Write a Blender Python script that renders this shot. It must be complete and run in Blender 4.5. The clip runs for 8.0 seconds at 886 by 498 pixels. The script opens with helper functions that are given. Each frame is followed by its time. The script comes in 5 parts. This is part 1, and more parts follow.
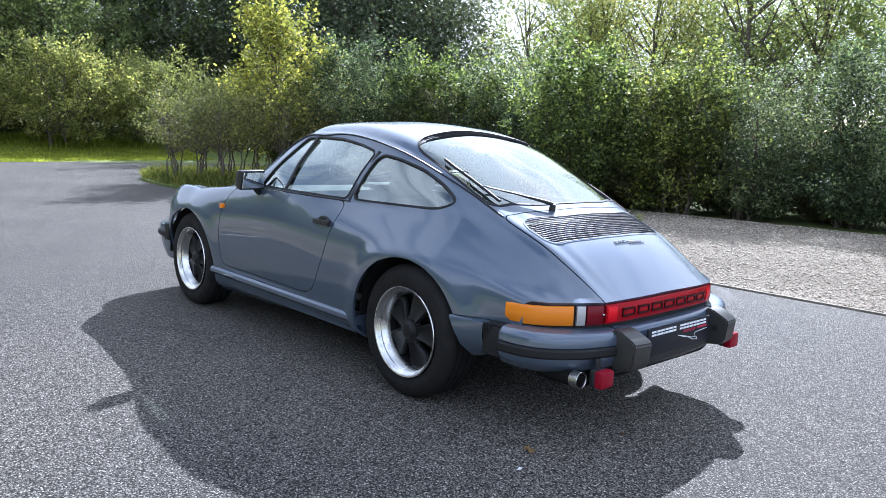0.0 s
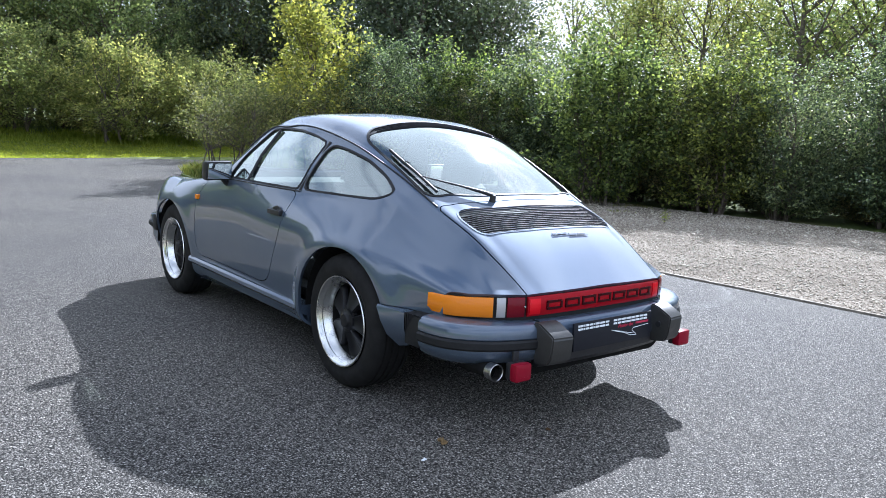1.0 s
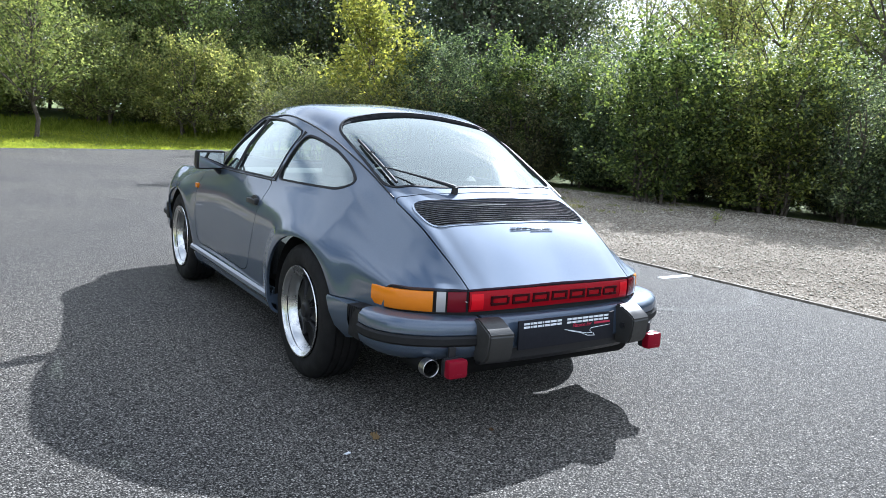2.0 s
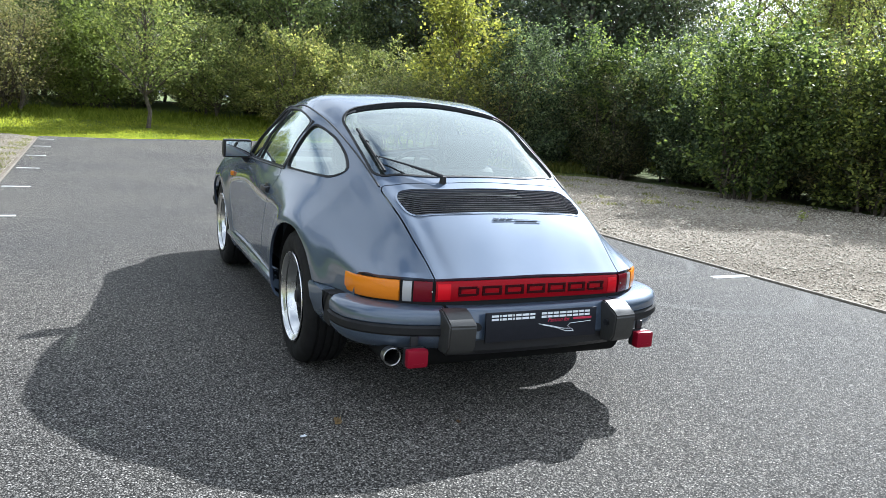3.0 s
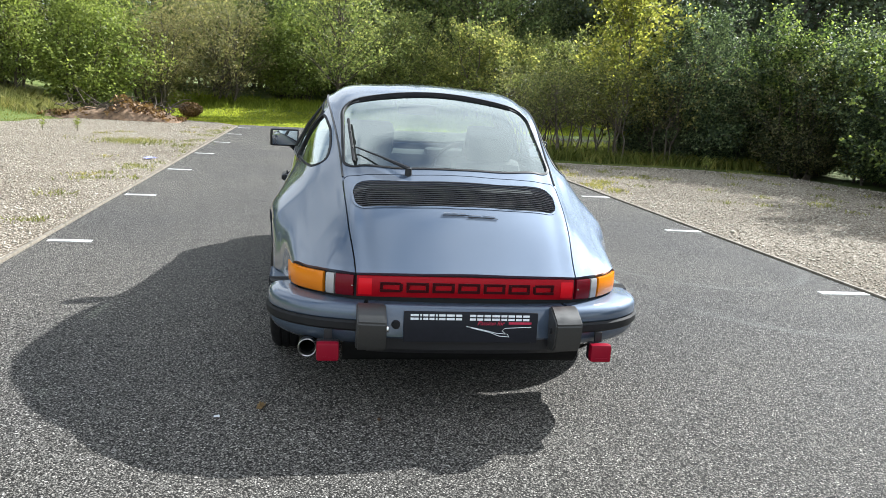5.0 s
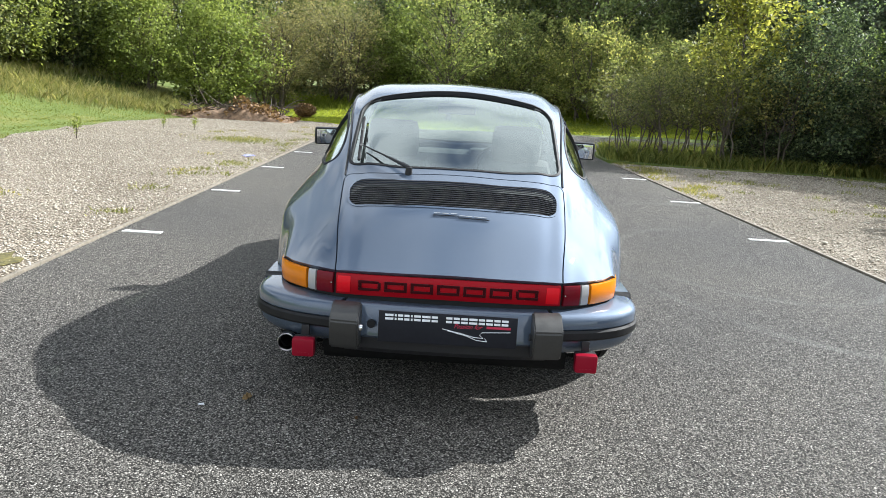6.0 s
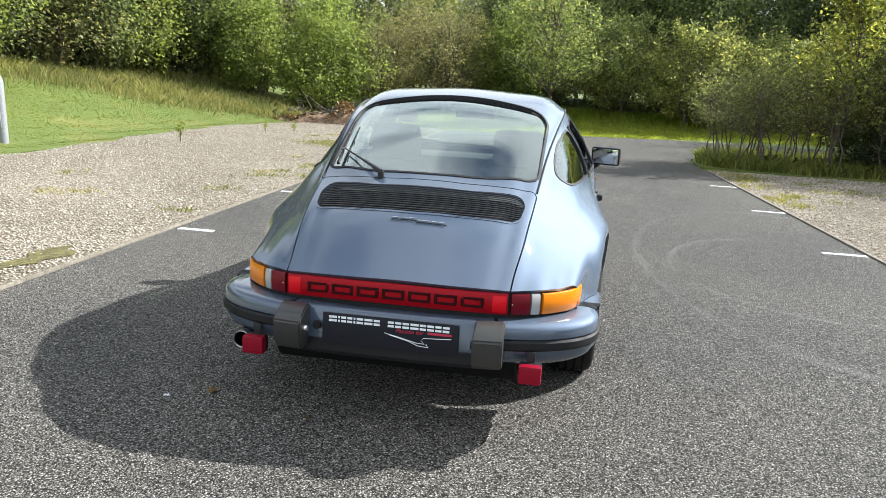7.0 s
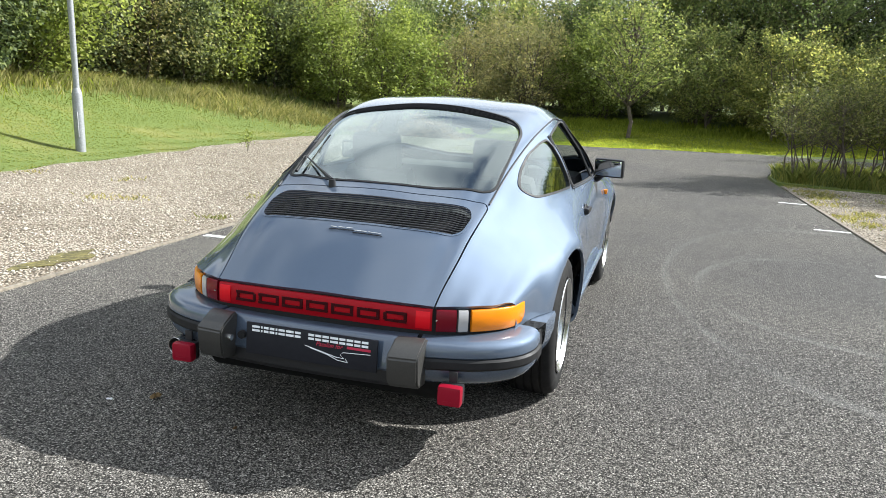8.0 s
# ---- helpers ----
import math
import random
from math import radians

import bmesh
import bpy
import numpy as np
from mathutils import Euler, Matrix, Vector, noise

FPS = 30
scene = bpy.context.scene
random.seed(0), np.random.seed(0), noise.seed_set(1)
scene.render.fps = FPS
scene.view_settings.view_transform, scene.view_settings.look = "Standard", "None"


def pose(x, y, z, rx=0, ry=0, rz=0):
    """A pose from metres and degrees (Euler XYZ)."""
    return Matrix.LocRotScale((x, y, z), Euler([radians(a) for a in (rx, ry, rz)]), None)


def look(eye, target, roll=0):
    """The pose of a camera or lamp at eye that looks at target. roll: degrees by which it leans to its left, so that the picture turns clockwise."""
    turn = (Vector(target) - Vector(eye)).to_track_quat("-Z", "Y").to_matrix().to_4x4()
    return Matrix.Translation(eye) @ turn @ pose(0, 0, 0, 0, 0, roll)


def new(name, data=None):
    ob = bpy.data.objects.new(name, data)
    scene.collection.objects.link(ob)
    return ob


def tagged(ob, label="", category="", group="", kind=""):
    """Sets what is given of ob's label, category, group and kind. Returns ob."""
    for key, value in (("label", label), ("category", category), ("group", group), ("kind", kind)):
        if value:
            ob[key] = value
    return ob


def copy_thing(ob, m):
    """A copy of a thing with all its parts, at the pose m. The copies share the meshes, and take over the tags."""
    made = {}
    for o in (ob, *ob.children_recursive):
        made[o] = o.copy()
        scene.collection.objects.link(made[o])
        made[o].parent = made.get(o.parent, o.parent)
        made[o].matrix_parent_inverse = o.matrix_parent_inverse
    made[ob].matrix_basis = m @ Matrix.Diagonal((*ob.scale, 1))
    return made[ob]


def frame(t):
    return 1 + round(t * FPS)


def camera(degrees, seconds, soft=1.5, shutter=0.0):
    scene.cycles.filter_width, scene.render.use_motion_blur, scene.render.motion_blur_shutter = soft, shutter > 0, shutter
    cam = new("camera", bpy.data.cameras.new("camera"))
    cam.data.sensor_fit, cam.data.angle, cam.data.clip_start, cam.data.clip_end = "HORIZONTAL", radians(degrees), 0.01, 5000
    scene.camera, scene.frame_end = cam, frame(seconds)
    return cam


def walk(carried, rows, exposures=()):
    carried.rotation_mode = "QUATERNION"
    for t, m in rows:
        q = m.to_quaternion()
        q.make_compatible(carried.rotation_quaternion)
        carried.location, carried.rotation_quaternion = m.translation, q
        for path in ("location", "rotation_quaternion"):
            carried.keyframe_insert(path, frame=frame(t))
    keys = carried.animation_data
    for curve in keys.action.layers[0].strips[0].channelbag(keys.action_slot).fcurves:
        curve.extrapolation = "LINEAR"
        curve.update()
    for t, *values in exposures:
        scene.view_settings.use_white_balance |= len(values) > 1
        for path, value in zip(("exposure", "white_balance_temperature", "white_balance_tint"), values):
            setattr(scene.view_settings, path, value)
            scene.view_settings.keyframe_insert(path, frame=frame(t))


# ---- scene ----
cam = camera(60.6, 8.0, soft=0.55)
PATH = [
    (0, (-2.973, -2.677, 1.238), (-1.645, -1.212, 0.939), 2.8),
    (0.5, (-2.76, -2.874, 1.233), (-1.49, -1.359, 0.93), 2.9),
    (1, (-2.527, -3.028, 1.222), (-1.318, -1.465, 0.914), 2.9),
    (1.5, (-2.273, -3.152, 1.22), (-1.138, -1.536, 0.904), 3.2),
    (3, (-1.547, -3.511, 1.232), (-0.756, -1.71, 0.872), 3.5),
    (3.5, (-1.27, -3.601, 1.246), (-0.609, -1.751, 0.869), 3.6),
    (4, (-1.009, -3.684, 1.278), (-0.472, -1.798, 0.888), 3.6),
    (4.5, (-0.738, -3.69, 1.28), (-0.327, -1.775, 0.878), 3.5),
    (6, (0.059, -3.666, 1.302), (0.016, -1.712, 0.876), 3.4),
    (6.5, (0.367, -3.618, 1.306), (0.16, -1.676, 0.875), 3.2),
    (7, (0.697, -3.574, 1.333), (0.347, -1.653, 0.902), 3.0),
    (7.5, (0.994, -3.472, 1.343), (0.522, -1.575, 0.919), 2.9),
    (8, (1.253, -3.308, 1.335), (0.669, -1.44, 0.925), 2.9),
]
EXPOSURES = [(0.0, 1.52, 5400, 15), (1.5, 1.38, 5500, 12), (3.5, 1.34, 5830, 8), (4.5, 1.32, 5960, 8), (6.5, 1.27, 6100, 8), (8.0, 1.27, 6150, 8)]
walk(cam, [(t, look(eye, target, roll)) for t, eye, target, roll in PATH], EXPOSURES)

# ---- light ----
SUN_DIR = Vector((1.02, 0.71, 0.925)).normalized()
sun_elev = math.asin(SUN_DIR.z)
sun_azim = math.atan2(SUN_DIR.x, SUN_DIR.y)
world = bpy.data.worlds.new("sky")
scene.world = world
world.use_nodes = True
wn, wl = world.node_tree.nodes, world.node_tree.links
sky = wn.new("ShaderNodeTexSky")
sky.sky_type = "NISHITA"
sky.sun_disc = False
sky.sun_elevation, sky.sun_rotation = sun_elev, sun_azim
sky.air_density, sky.dust_density = 1.0, 1.5
wn["Background"].inputs[1].default_value = 0.062
# broken white cloud over the blue
wtc = wn.new("ShaderNodeTexCoord")
wmap = wn.new("ShaderNodeMapping")
wmap.inputs["Scale"].default_value = (1.0, 1.0, 2.2)
wmap.inputs["Location"].default_value = (-0.1, 5.4, 1.1)
wno = wn.new("ShaderNodeTexNoise")
wno.inputs["Scale"].default_value, wno.inputs["Detail"].default_value = 2.3, 4.5
wramp = wn.new("ShaderNodeMapRange")
wramp.inputs[1].default_value, wramp.inputs[2].default_value = 0.34, 0.56
wmix = wn.new("ShaderNodeMix")
wmix.data_type = "RGBA"
wmix.inputs[7].default_value = (10.2, 10.6, 11.0, 1)
wl.new(wtc.outputs["Generated"], wmap.inputs[0])
wl.new(wmap.outputs[0], wno.inputs["Vector"])
wl.new(wno.outputs["Fac"], wramp.inputs[0])
wl.new(wramp.outputs[0], wmix.inputs[0])
wl.new(sky.outputs[0], wmix.inputs[6])
wl.new(wmix.outputs[2], wn["Background"].inputs[0])
sun = new("sun", bpy.data.lights.new("sun", "SUN"))
sun.data.energy, sun.data.angle, sun.data.color = 5.0, radians(0.55), (1.0, 0.968, 0.91)
sun.matrix_world = look(SUN_DIR * 50, (0, 0, 0))


# ---- materials ----
class Mat:
    """A node material with a principled shader and short ways to add texture to it."""

    def __init__(self, name, base=(0.5, 0.5, 0.5), rough=0.5, metal=0.0, **more):
        self.m = bpy.data.materials.new(name)
        self.m.use_nodes = True
        self.n, self.l = self.m.node_tree.nodes, self.m.node_tree.links
        self.b = self.n["Principled BSDF"]
        self.b.inputs["Base Color"].default_value = (*base, 1)
        self.b.inputs["Roughness"].default_value = rough
        self.b.inputs["Metallic"].default_value = metal
        for k, v in more.items():
            self.b.inputs[k.replace("_", " ")].default_value = v
        self.co = self.n.new("ShaderNodeTexCoord").outputs["Object"]

    def noise(self, scale, detail=4.0, rough=0.55):
        k = self.n.new("ShaderNodeTexNoise")
        k.inputs["Scale"].default_value, k.inputs["Detail"].default_value, k.inputs["Roughness"].default_value = scale, detail, rough
        self.l.new(self.co, k.inputs["Vector"])
        return k.outputs["Fac"]

    def cells(self, scale, feature="F1", out="Distance"):
        k = self.n.new("ShaderNodeTexVoronoi")
        k.feature = feature
        k.inputs["Scale"].default_value = scale
        self.l.new(self.co, k.inputs["Vector"])
        return k.outputs[out]

    def ramp(self, fac, *stops):
        k = self.n.new("ShaderNodeValToRGB")
        while len(k.color_ramp.elements) < len(stops):
            k.color_ramp.elements.new(0.5)
        for e, (p, c) in zip(k.color_ramp.elements, stops):
            e.position, e.color = p, (*c, 1) if len(c) == 3 else c
        self.l.new(fac, k.inputs[0])
        return k.outputs[0]

    def mix(self, fac, a, b, mode="MIX"):
        k = self.n.new("ShaderNodeMix")
        k.data_type, k.blend_type = "RGBA", mode
        for i, v in ((0, fac), (6, a), (7, b)):
            if isinstance(v, (int, float)):
                k.inputs[i].default_value = v
            elif isinstance(v, tuple):
                k.inputs[i].default_value = (*v, 1)
            else:
                self.l.new(v, k.inputs[i])
        return k.outputs[2]

    def span(self, fac, a, b, c=0.0, d=1.0):
        k = self.n.new("ShaderNodeMapRange")
        for i, v in enumerate((a, b, c, d)):
            k.inputs[i + 1].default_value = v
        self.l.new(fac, k.inputs[0])
        return k.outputs[0]

    def base(self, sock):
        self.l.new(sock, self.b.inputs["Base Color"])
        return self

    def rough(self, sock):
        self.l.new(sock, self.b.inputs["Roughness"])
        return self

    def bump(self, height, strength=0.5, distance=0.01):
        k = self.n.new("ShaderNodeBump")
        k.inputs["Strength"].default_value, k.inputs["Distance"].default_value = strength, distance
        self.l.new(height, k.inputs["Height"])
        self.l.new(k.outputs[0], self.b.inputs["Normal"])
        return self

    def island(self):
        return self.n.new("ShaderNodeNewGeometry").outputs["Random Per Island"]

    def each(self):
        return self.n.new("ShaderNodeObjectInfo").outputs["Random"]


def plain(name, base, rough, metal=0.0, grain=60.0, vary=0.12, relief=0.0, **more):
    """A surface of one colour with slight mottling, worn gloss and optional fine relief."""
    k = Mat(name, base, rough, metal, **more)
    f = k.noise(grain)
    lo, hi = tuple(c * (1 - vary) for c in base), tuple(min(1, c * (1 + vary)) for c in base)
    k.base(k.ramp(f, (0.3, lo), (0.7, hi)))
    k.rough(k.span(k.noise(grain * 0.2), 0.3, 0.7, max(0.02, rough * 0.8), min(1, rough * 1.2)))
    if relief:
        k.bump(f, relief, 0.004)
    return k.m


def asphalt_material():
    """Open-textured asphalt of grey chippings with dark gaps, dusty patches and pale turning scuffs."""
    k = Mat("asphalt", (0.1, 0.1, 0.1), 0.9, Specular_IOR_Level=0.12, Diffuse_Roughness=0.45)
    stone, fines = k.cells(118.0), k.cells(255.0)
    tint, tint2 = k.cells(118.0, out="Color"), k.cells(255.0, out="Color")
    grey = k.ramp(tint, (0.0, (0.104, 0.098, 0.090)), (0.35, (0.213, 0.201, 0.184)), (0.7, (0.358, 0.338, 0.310)), (1.0, (0.71, 0.675, 0.625)))
    small = k.ramp(tint2, (0.0, (0.062, 0.059, 0.055)), (0.5, (0.176, 0.167, 0.153)), (1.0, (0.455, 0.43, 0.395)))
    coarse = k.ramp(k.noise(55.0, 3), (0.40, (0, 0, 0)), (0.56, (1, 1, 1)))
    col = k.mix(coarse, k.mix(1.0, small, k.ramp(fines, (0.32, (1.08, 1.08, 1.08)), (0.60, (0.10, 0.10, 0.10))), "MULTIPLY"),
                k.mix(1.0, grey, k.ramp(stone, (0.32, (1.08, 1.08, 1.08)), (0.56, (0.07, 0.07, 0.07))), "MULTIPLY"))
    patch = k.ramp(k.noise(0.45, 6), (0.35, (0.86, 0.86, 0.87)), (0.65, (1.14, 1.12, 1.08)))
    col = k.mix(1.0, col, patch, "MULTIPLY")
    for cx, cy, rx, ry, wide in ((2.62, 3.0, 1.47, 2.85, 0.06), (2.45, 2.65, 1.05, 1.40, 0.09)):
        m = k.n.new("ShaderNodeMapping")
        m.inputs["Location"].default_value = (-cx / rx, -cy / ry, 0)
        m.inputs["Scale"].default_value = (1 / rx, 1 / ry, 0)
        k.l.new(k.co, m.inputs[0])
        ln = k.n.new("ShaderNodeVectorMath")
        ln.operation = "LENGTH"
        k.l.new(m.outputs[0], ln.inputs[0])
        ring = k.ramp(ln.outputs["Value"], (1 - wide, (0, 0, 0)), (1 - wide * 0.3, (0.19, 0.19, 0.19)), (1.0, (0, 0, 0)))
        ring = k.mix(1.0, ring, k.ramp(k.noise(1.6, 6), (0.36, (0.15, 0.15, 0.15)), (0.62, (1, 1, 1))), "MULTIPLY")
        col = k.mix(ring, col, (0.38, 0.375, 0.36))
    k.base(col)
    k.rough(k.span(k.noise(30), 0.3, 0.7, 0.62, 0.9))
    k.bump(k.mix(coarse, k.span(fines, 0.0, 0.6, 0.6, 0.0), k.span(stone, 0.0, 0.6, 1.0, 0.0)), 0.8, 0.009)
    return k.m


def gravel_material():
    k = Mat("gravel", (0.4, 0.36, 0.3), 0.95, Specular_IOR_Level=0.12, Diffuse_Roughness=0.3)
    tint = k.cells(42.0, out="Color")
    col = k.ramp(tint, (0.0, (0.18, 0.15, 0.12)), (0.4, (0.36, 0.315, 0.26)), (0.75, (0.49, 0.445, 0.38)), (1.0, (0.64, 0.60, 0.53)))
    d = k.cells(42.0)
    col = k.mix(1.0, col, k.ramp(d, (0.3, (1, 1, 1)), (0.7, (0.35, 0.33, 0.3))), "MULTIPLY")
    earth = k.ramp(k.noise(0.5, 6), (0.4, (0.75, 0.72, 0.68)), (0.62, (1.1, 1.08, 1.05)))
    k.base(k.mix(1.0, col, earth, "MULTIPLY"))
    k.bump(k.span(d, 0, 0.6, 1, 0), 1.0, 0.015)
    return k.m


def leaf_material(name, dark, mid, light, glow=0.45):
    k = Mat(name, mid, 0.55, Specular_IOR_Level=0.22)
    col = k.ramp(k.island(), (0.0, dark), (0.5, mid), (1.0, light))
    col = k.mix(1.0, col, k.ramp(k.noise(0.9, 3), (0.35, (0.75, 0.8, 0.75)), (0.65, (1.15, 1.12, 1.0))), "MULTIPLY")
    col = k.mix(1.0, col, k.ramp(k.each(), (0.0, (0.80, 0.84, 0.82)), (0.5, (1.0, 1.0, 1.0)), (1.0, (1.16, 1.08, 0.95))), "MULTIPLY")
    k.base(col)
    tr = k.n.new("ShaderNodeBsdfTranslucent")
    k.l.new(k.mix(1.0, col, (1.12, 1.18, 0.85), "MULTIPLY"), tr.inputs[0])
    mx = k.n.new("ShaderNodeMixShader")
    mx.inputs[0].default_value = glow
    k.l.new(k.b.outputs[0], mx.inputs[1])
    k.l.new(tr.outputs[0], mx.inputs[2])
    k.l.new(mx.outputs[0], k.n["Material Output"].inputs[0])
    return k.m


def glass_material(name, tint):
    """Thin window glass: see-through with a mirror gloss that grows at grazing angles."""
    m = bpy.data.materials.new(name)
    m.use_nodes = True
    n, l = m.node_tree.nodes, m.node_tree.links
    n.remove(n["Principled BSDF"])
    tp = n.new("ShaderNodeBsdfTransparent")
    tp.inputs[0].default_value = (*tint, 1)
    gl = n.new("ShaderNodeBsdfGlossy")
    gl.inputs["Roughness"].default_value = 0.02
    gl.inputs["Color"].default_value = (0.93, 1.0, 0.96, 1)
    lw = n.new("ShaderNodeLayerWeight")
    lw.inputs[0].default_value = 0.5
    po = n.new("ShaderNodeMath")
    po.operation = "POWER"
    po.inputs[1].default_value = 2.6
    fr = n.new("ShaderNodeMapRange")
    fr.inputs[3].default_value, fr.inputs[4].default_value = 0.18, 0.95
    l.new(lw.outputs["Facing"], po.inputs[0])
    l.new(po.outputs[0], fr.inputs[0])
    mx = n.new("ShaderNodeMixShader")
    l.new(fr.outputs[0], mx.inputs[0])
    l.new(tp.outputs[0], mx.inputs[1])
    l.new(gl.outputs[0], mx.inputs[2])
    l.new(mx.outputs[0], n["Material Output"].inputs[0])
    return m


def paint_material():
    """Metallic slate blue under clear lacquer."""
    k = Mat("slate_blue_paint", (0.09, 0.14, 0.215), 0.34, 0.9, Coat_Weight=1.0, Coat_Roughness=0.02, Coat_IOR=1.6)
    flake = k.cells(900.0, out="Color")
    k.base(k.mix(0.3, (0.090, 0.122, 0.178), k.ramp(flake, (0.2, (0.058, 0.075, 0.102)), (0.8, (0.155, 0.19, 0.247)))))
    k.rough(k.span(k.noise(3.0), 0.3, 0.7, 0.66, 0.72))
    return k.m


ASPHALT, GRAVEL = asphalt_material(), gravel_material()
PAINT = paint_material()
RUBBER = plain("black_rubber", (0.014, 0.014, 0.015), 0.6, relief=0.15, Specular_IOR_Level=0.22)
PLASTIC = plain("black_plastic", (0.02, 0.02, 0.022), 0.42, grain=200, relief=0.1, Specular_IOR_Level=0.3)
TYRE = plain("tyre_rubber", (0.012, 0.0115, 0.0115), 0.8, relief=0.2, Specular_IOR_Level=0.2)
PIPE = plain("stained_steel_pipe", (0.42, 0.41, 0.40), 0.3, 1.0, grain=60, vary=0.3)
CHROME = plain("polished_alloy", (0.78, 0.78, 0.77), 0.14, 1.0, grain=30, vary=0.06)
RIMALLOY = plain("turned_rim_alloy", (0.62, 0.62, 0.61), 0.27, 1.0, grain=40, vary=0.08)
BLACKALLOY = plain("satin_black_alloy", (0.010, 0.010, 0.012), 0.45, Specular_IOR_Level=0.25)
UNDER = plain("underside_black", (0.010, 0.010, 0.010), 0.9, Specular_IOR_Level=0.1)
CLOTH = plain("dark_upholstery", (0.032, 0.032, 0.034), 0.85, grain=300, relief=0.2)
GLASS = glass_material("window_glass", (0.82, 0.91, 0.85))
AMBER = Mat("amber_lens", (0.66, 0.195, 0.005), 0.25, Coat_Weight=0.15, Specular_IOR_Level=0.25)
RED = Mat("red_lens", (0.30, 0.004, 0.010), 0.25, Specular_IOR_Level=0.12)
DARKRED = Mat("dark_red_lens", (0.13, 0.003, 0.010), 0.2, Specular_IOR_Level=0.2)
CLEAR = Mat("clear_ribbed_lens", (0.36, 0.35, 0.35), 0.15, Coat_Weight=0.6)
for _lens, _c in ((AMBER, 260), (RED, 240), (DARKRED, 240), (CLEAR, 220)):
    _lens.bump(_lens.cells(_c), 0.25, 0.002)
AMBER, RED, DARKRED, CLEAR = AMBER.m, RED.m, DARKRED.m, CLEAR.m
SLAT = plain("slat_grey", (0.12, 0.118, 0.13), 0.45, 0.3, Specular_IOR_Level=0.3)
MIRROR = plain("mirror_silver", (0.85, 0.87, 0.9), 0.02, 1.0, vary=0.01)
OVER = plain("faded_black_plastic", (0.034, 0.033, 0.031), 0.42, grain=150, relief=0.1)
MARK = plain("smoked_red_mark", (0.035, 0.003, 0.005), 0.3, Specular_IOR_Level=0.1)
PLATEBLACK = plain("plate_black", (0.012, 0.013, 0.018), 0.4, Specular_IOR_Level=0.2)
REDBAR = plain("red_print", (0.45, 0.02, 0.06), 0.4)
BRIGHTRED = Mat("bright_red_reflector", (0.60, 0.006, 0.014), 0.25, Specular_IOR_Level=0.15).m
FOGRED = Mat("fog_red", (0.22, 0.005, 0.018), 0.3, Specular_IOR_Level=0.15).m
WHITE = plain("white_road_paint", (0.55, 0.55, 0.53), 0.7, grain=60, vary=0.45)
GRASS = leaf_material("grass_blades", (0.19, 0.235, 0.036), (0.29, 0.335, 0.055), (0.41, 0.435, 0.085), 0.65)
LAWN = leaf_material("mown_grass", (0.09, 0.113, 0.016), (0.145, 0.168, 0.022), (0.215, 0.225, 0.038), 0.4)
TURF = Mat("turf", (0.1, 0.18, 0.03), 0.9)
_blade = TURF.ramp(TURF.noise(22.0, 8, 0.7), (0.3, (0.058, 0.088, 0.014)), (0.5, (0.098, 0.135, 0.021)), (0.72, (0.155, 0.185, 0.036)))
_dry = TURF.ramp(TURF.noise(0.7, 7, 0.6), (0.50, (0, 0, 0)), (0.68, (0.6, 0.6, 0.6)))
TURF.base(TURF.mix(_dry, _blade, (0.21, 0.19, 0.055)))
TURF = TURF.bump(TURF.noise(90, 5), 0.5, 0.02).m
BARK = plain("bark", (0.10, 0.08, 0.06), 0.9, grain=18, vary=0.5, relief=0.8)
LEAF_HEDGE = leaf_material("hedge_leaves", (0.036, 0.052, 0.038), (0.10, 0.132, 0.082), (0.36, 0.41, 0.22), 0.52)
LEAF_MIXED = leaf_material("olive_rusty_leaves", (0.042, 0.052, 0.036), (0.108, 0.122, 0.07), (0.38, 0.33, 0.17), 0.5)
LEAF_BROAD = leaf_material("broad_leaves", (0.045, 0.065, 0.032), (0.12, 0.16, 0.065), (0.42, 0.47, 0.14), 0.55)
LEAF_LIME = leaf_material("yellow_green_leaves", (0.16, 0.17, 0.05), (0.33, 0.325, 0.085), (0.62, 0.54, 0.14), 0.62)
LEAF_TREE = leaf_material("tree_leaves", (0.10, 0.135, 0.06), (0.195, 0.245, 0.10), (0.36, 0.385, 0.17), 0.5)
LEAF_CLUMP = leaf_material("corner_shrub_leaves", (0.09, 0.10, 0.04), (0.19, 0.20, 0.078), (0.38, 0.345, 0.14), 0.48)
LEAF_OLIVE = leaf_material("olive_leaves", (0.12, 0.145, 0.06), (0.235, 0.27, 0.11), (0.45, 0.43, 0.18), 0.6)
LEAF_BROWN = leaf_material("brownish_leaves", (0.13, 0.135, 0.075), (0.25, 0.24, 0.125), (0.40, 0.34, 0.18), 0.45)
LEAF_WILLOW = leaf_material("willow_leaves", (0.13, 0.16, 0.045), (0.25, 0.295, 0.085), (0.40, 0.43, 0.14), 0.5)
LEAF_BANK = leaf_material("bank_leaves", (0.065, 0.088, 0.055), (0.16, 0.195, 0.105), (0.38, 0.41, 0.21), 0.5)
LEAF_RUSTY = leaf_material("bank_olive_leaves", (0.075, 0.088, 0.05), (0.185, 0.195, 0.10), (0.44, 0.38, 0.19), 0.5)
# trees standing in shade: the shade is put into this dark leaf colour
LEAF_SHADED = leaf_material("shade_toned_leaves", (0.045, 0.060, 0.046), (0.09, 0.115, 0.08), (0.17, 0.195, 0.125), 0.38)
DEADLEAF = leaf_material("dead_leaves", (0.08, 0.045, 0.022), (0.18, 0.105, 0.05), (0.31, 0.20, 0.10), 0.2)
VERGEGRASS = leaf_material("verge_grass", (0.072, 0.102, 0.024), (0.156, 0.186, 0.048), (0.312, 0.3, 0.096), 0.3)
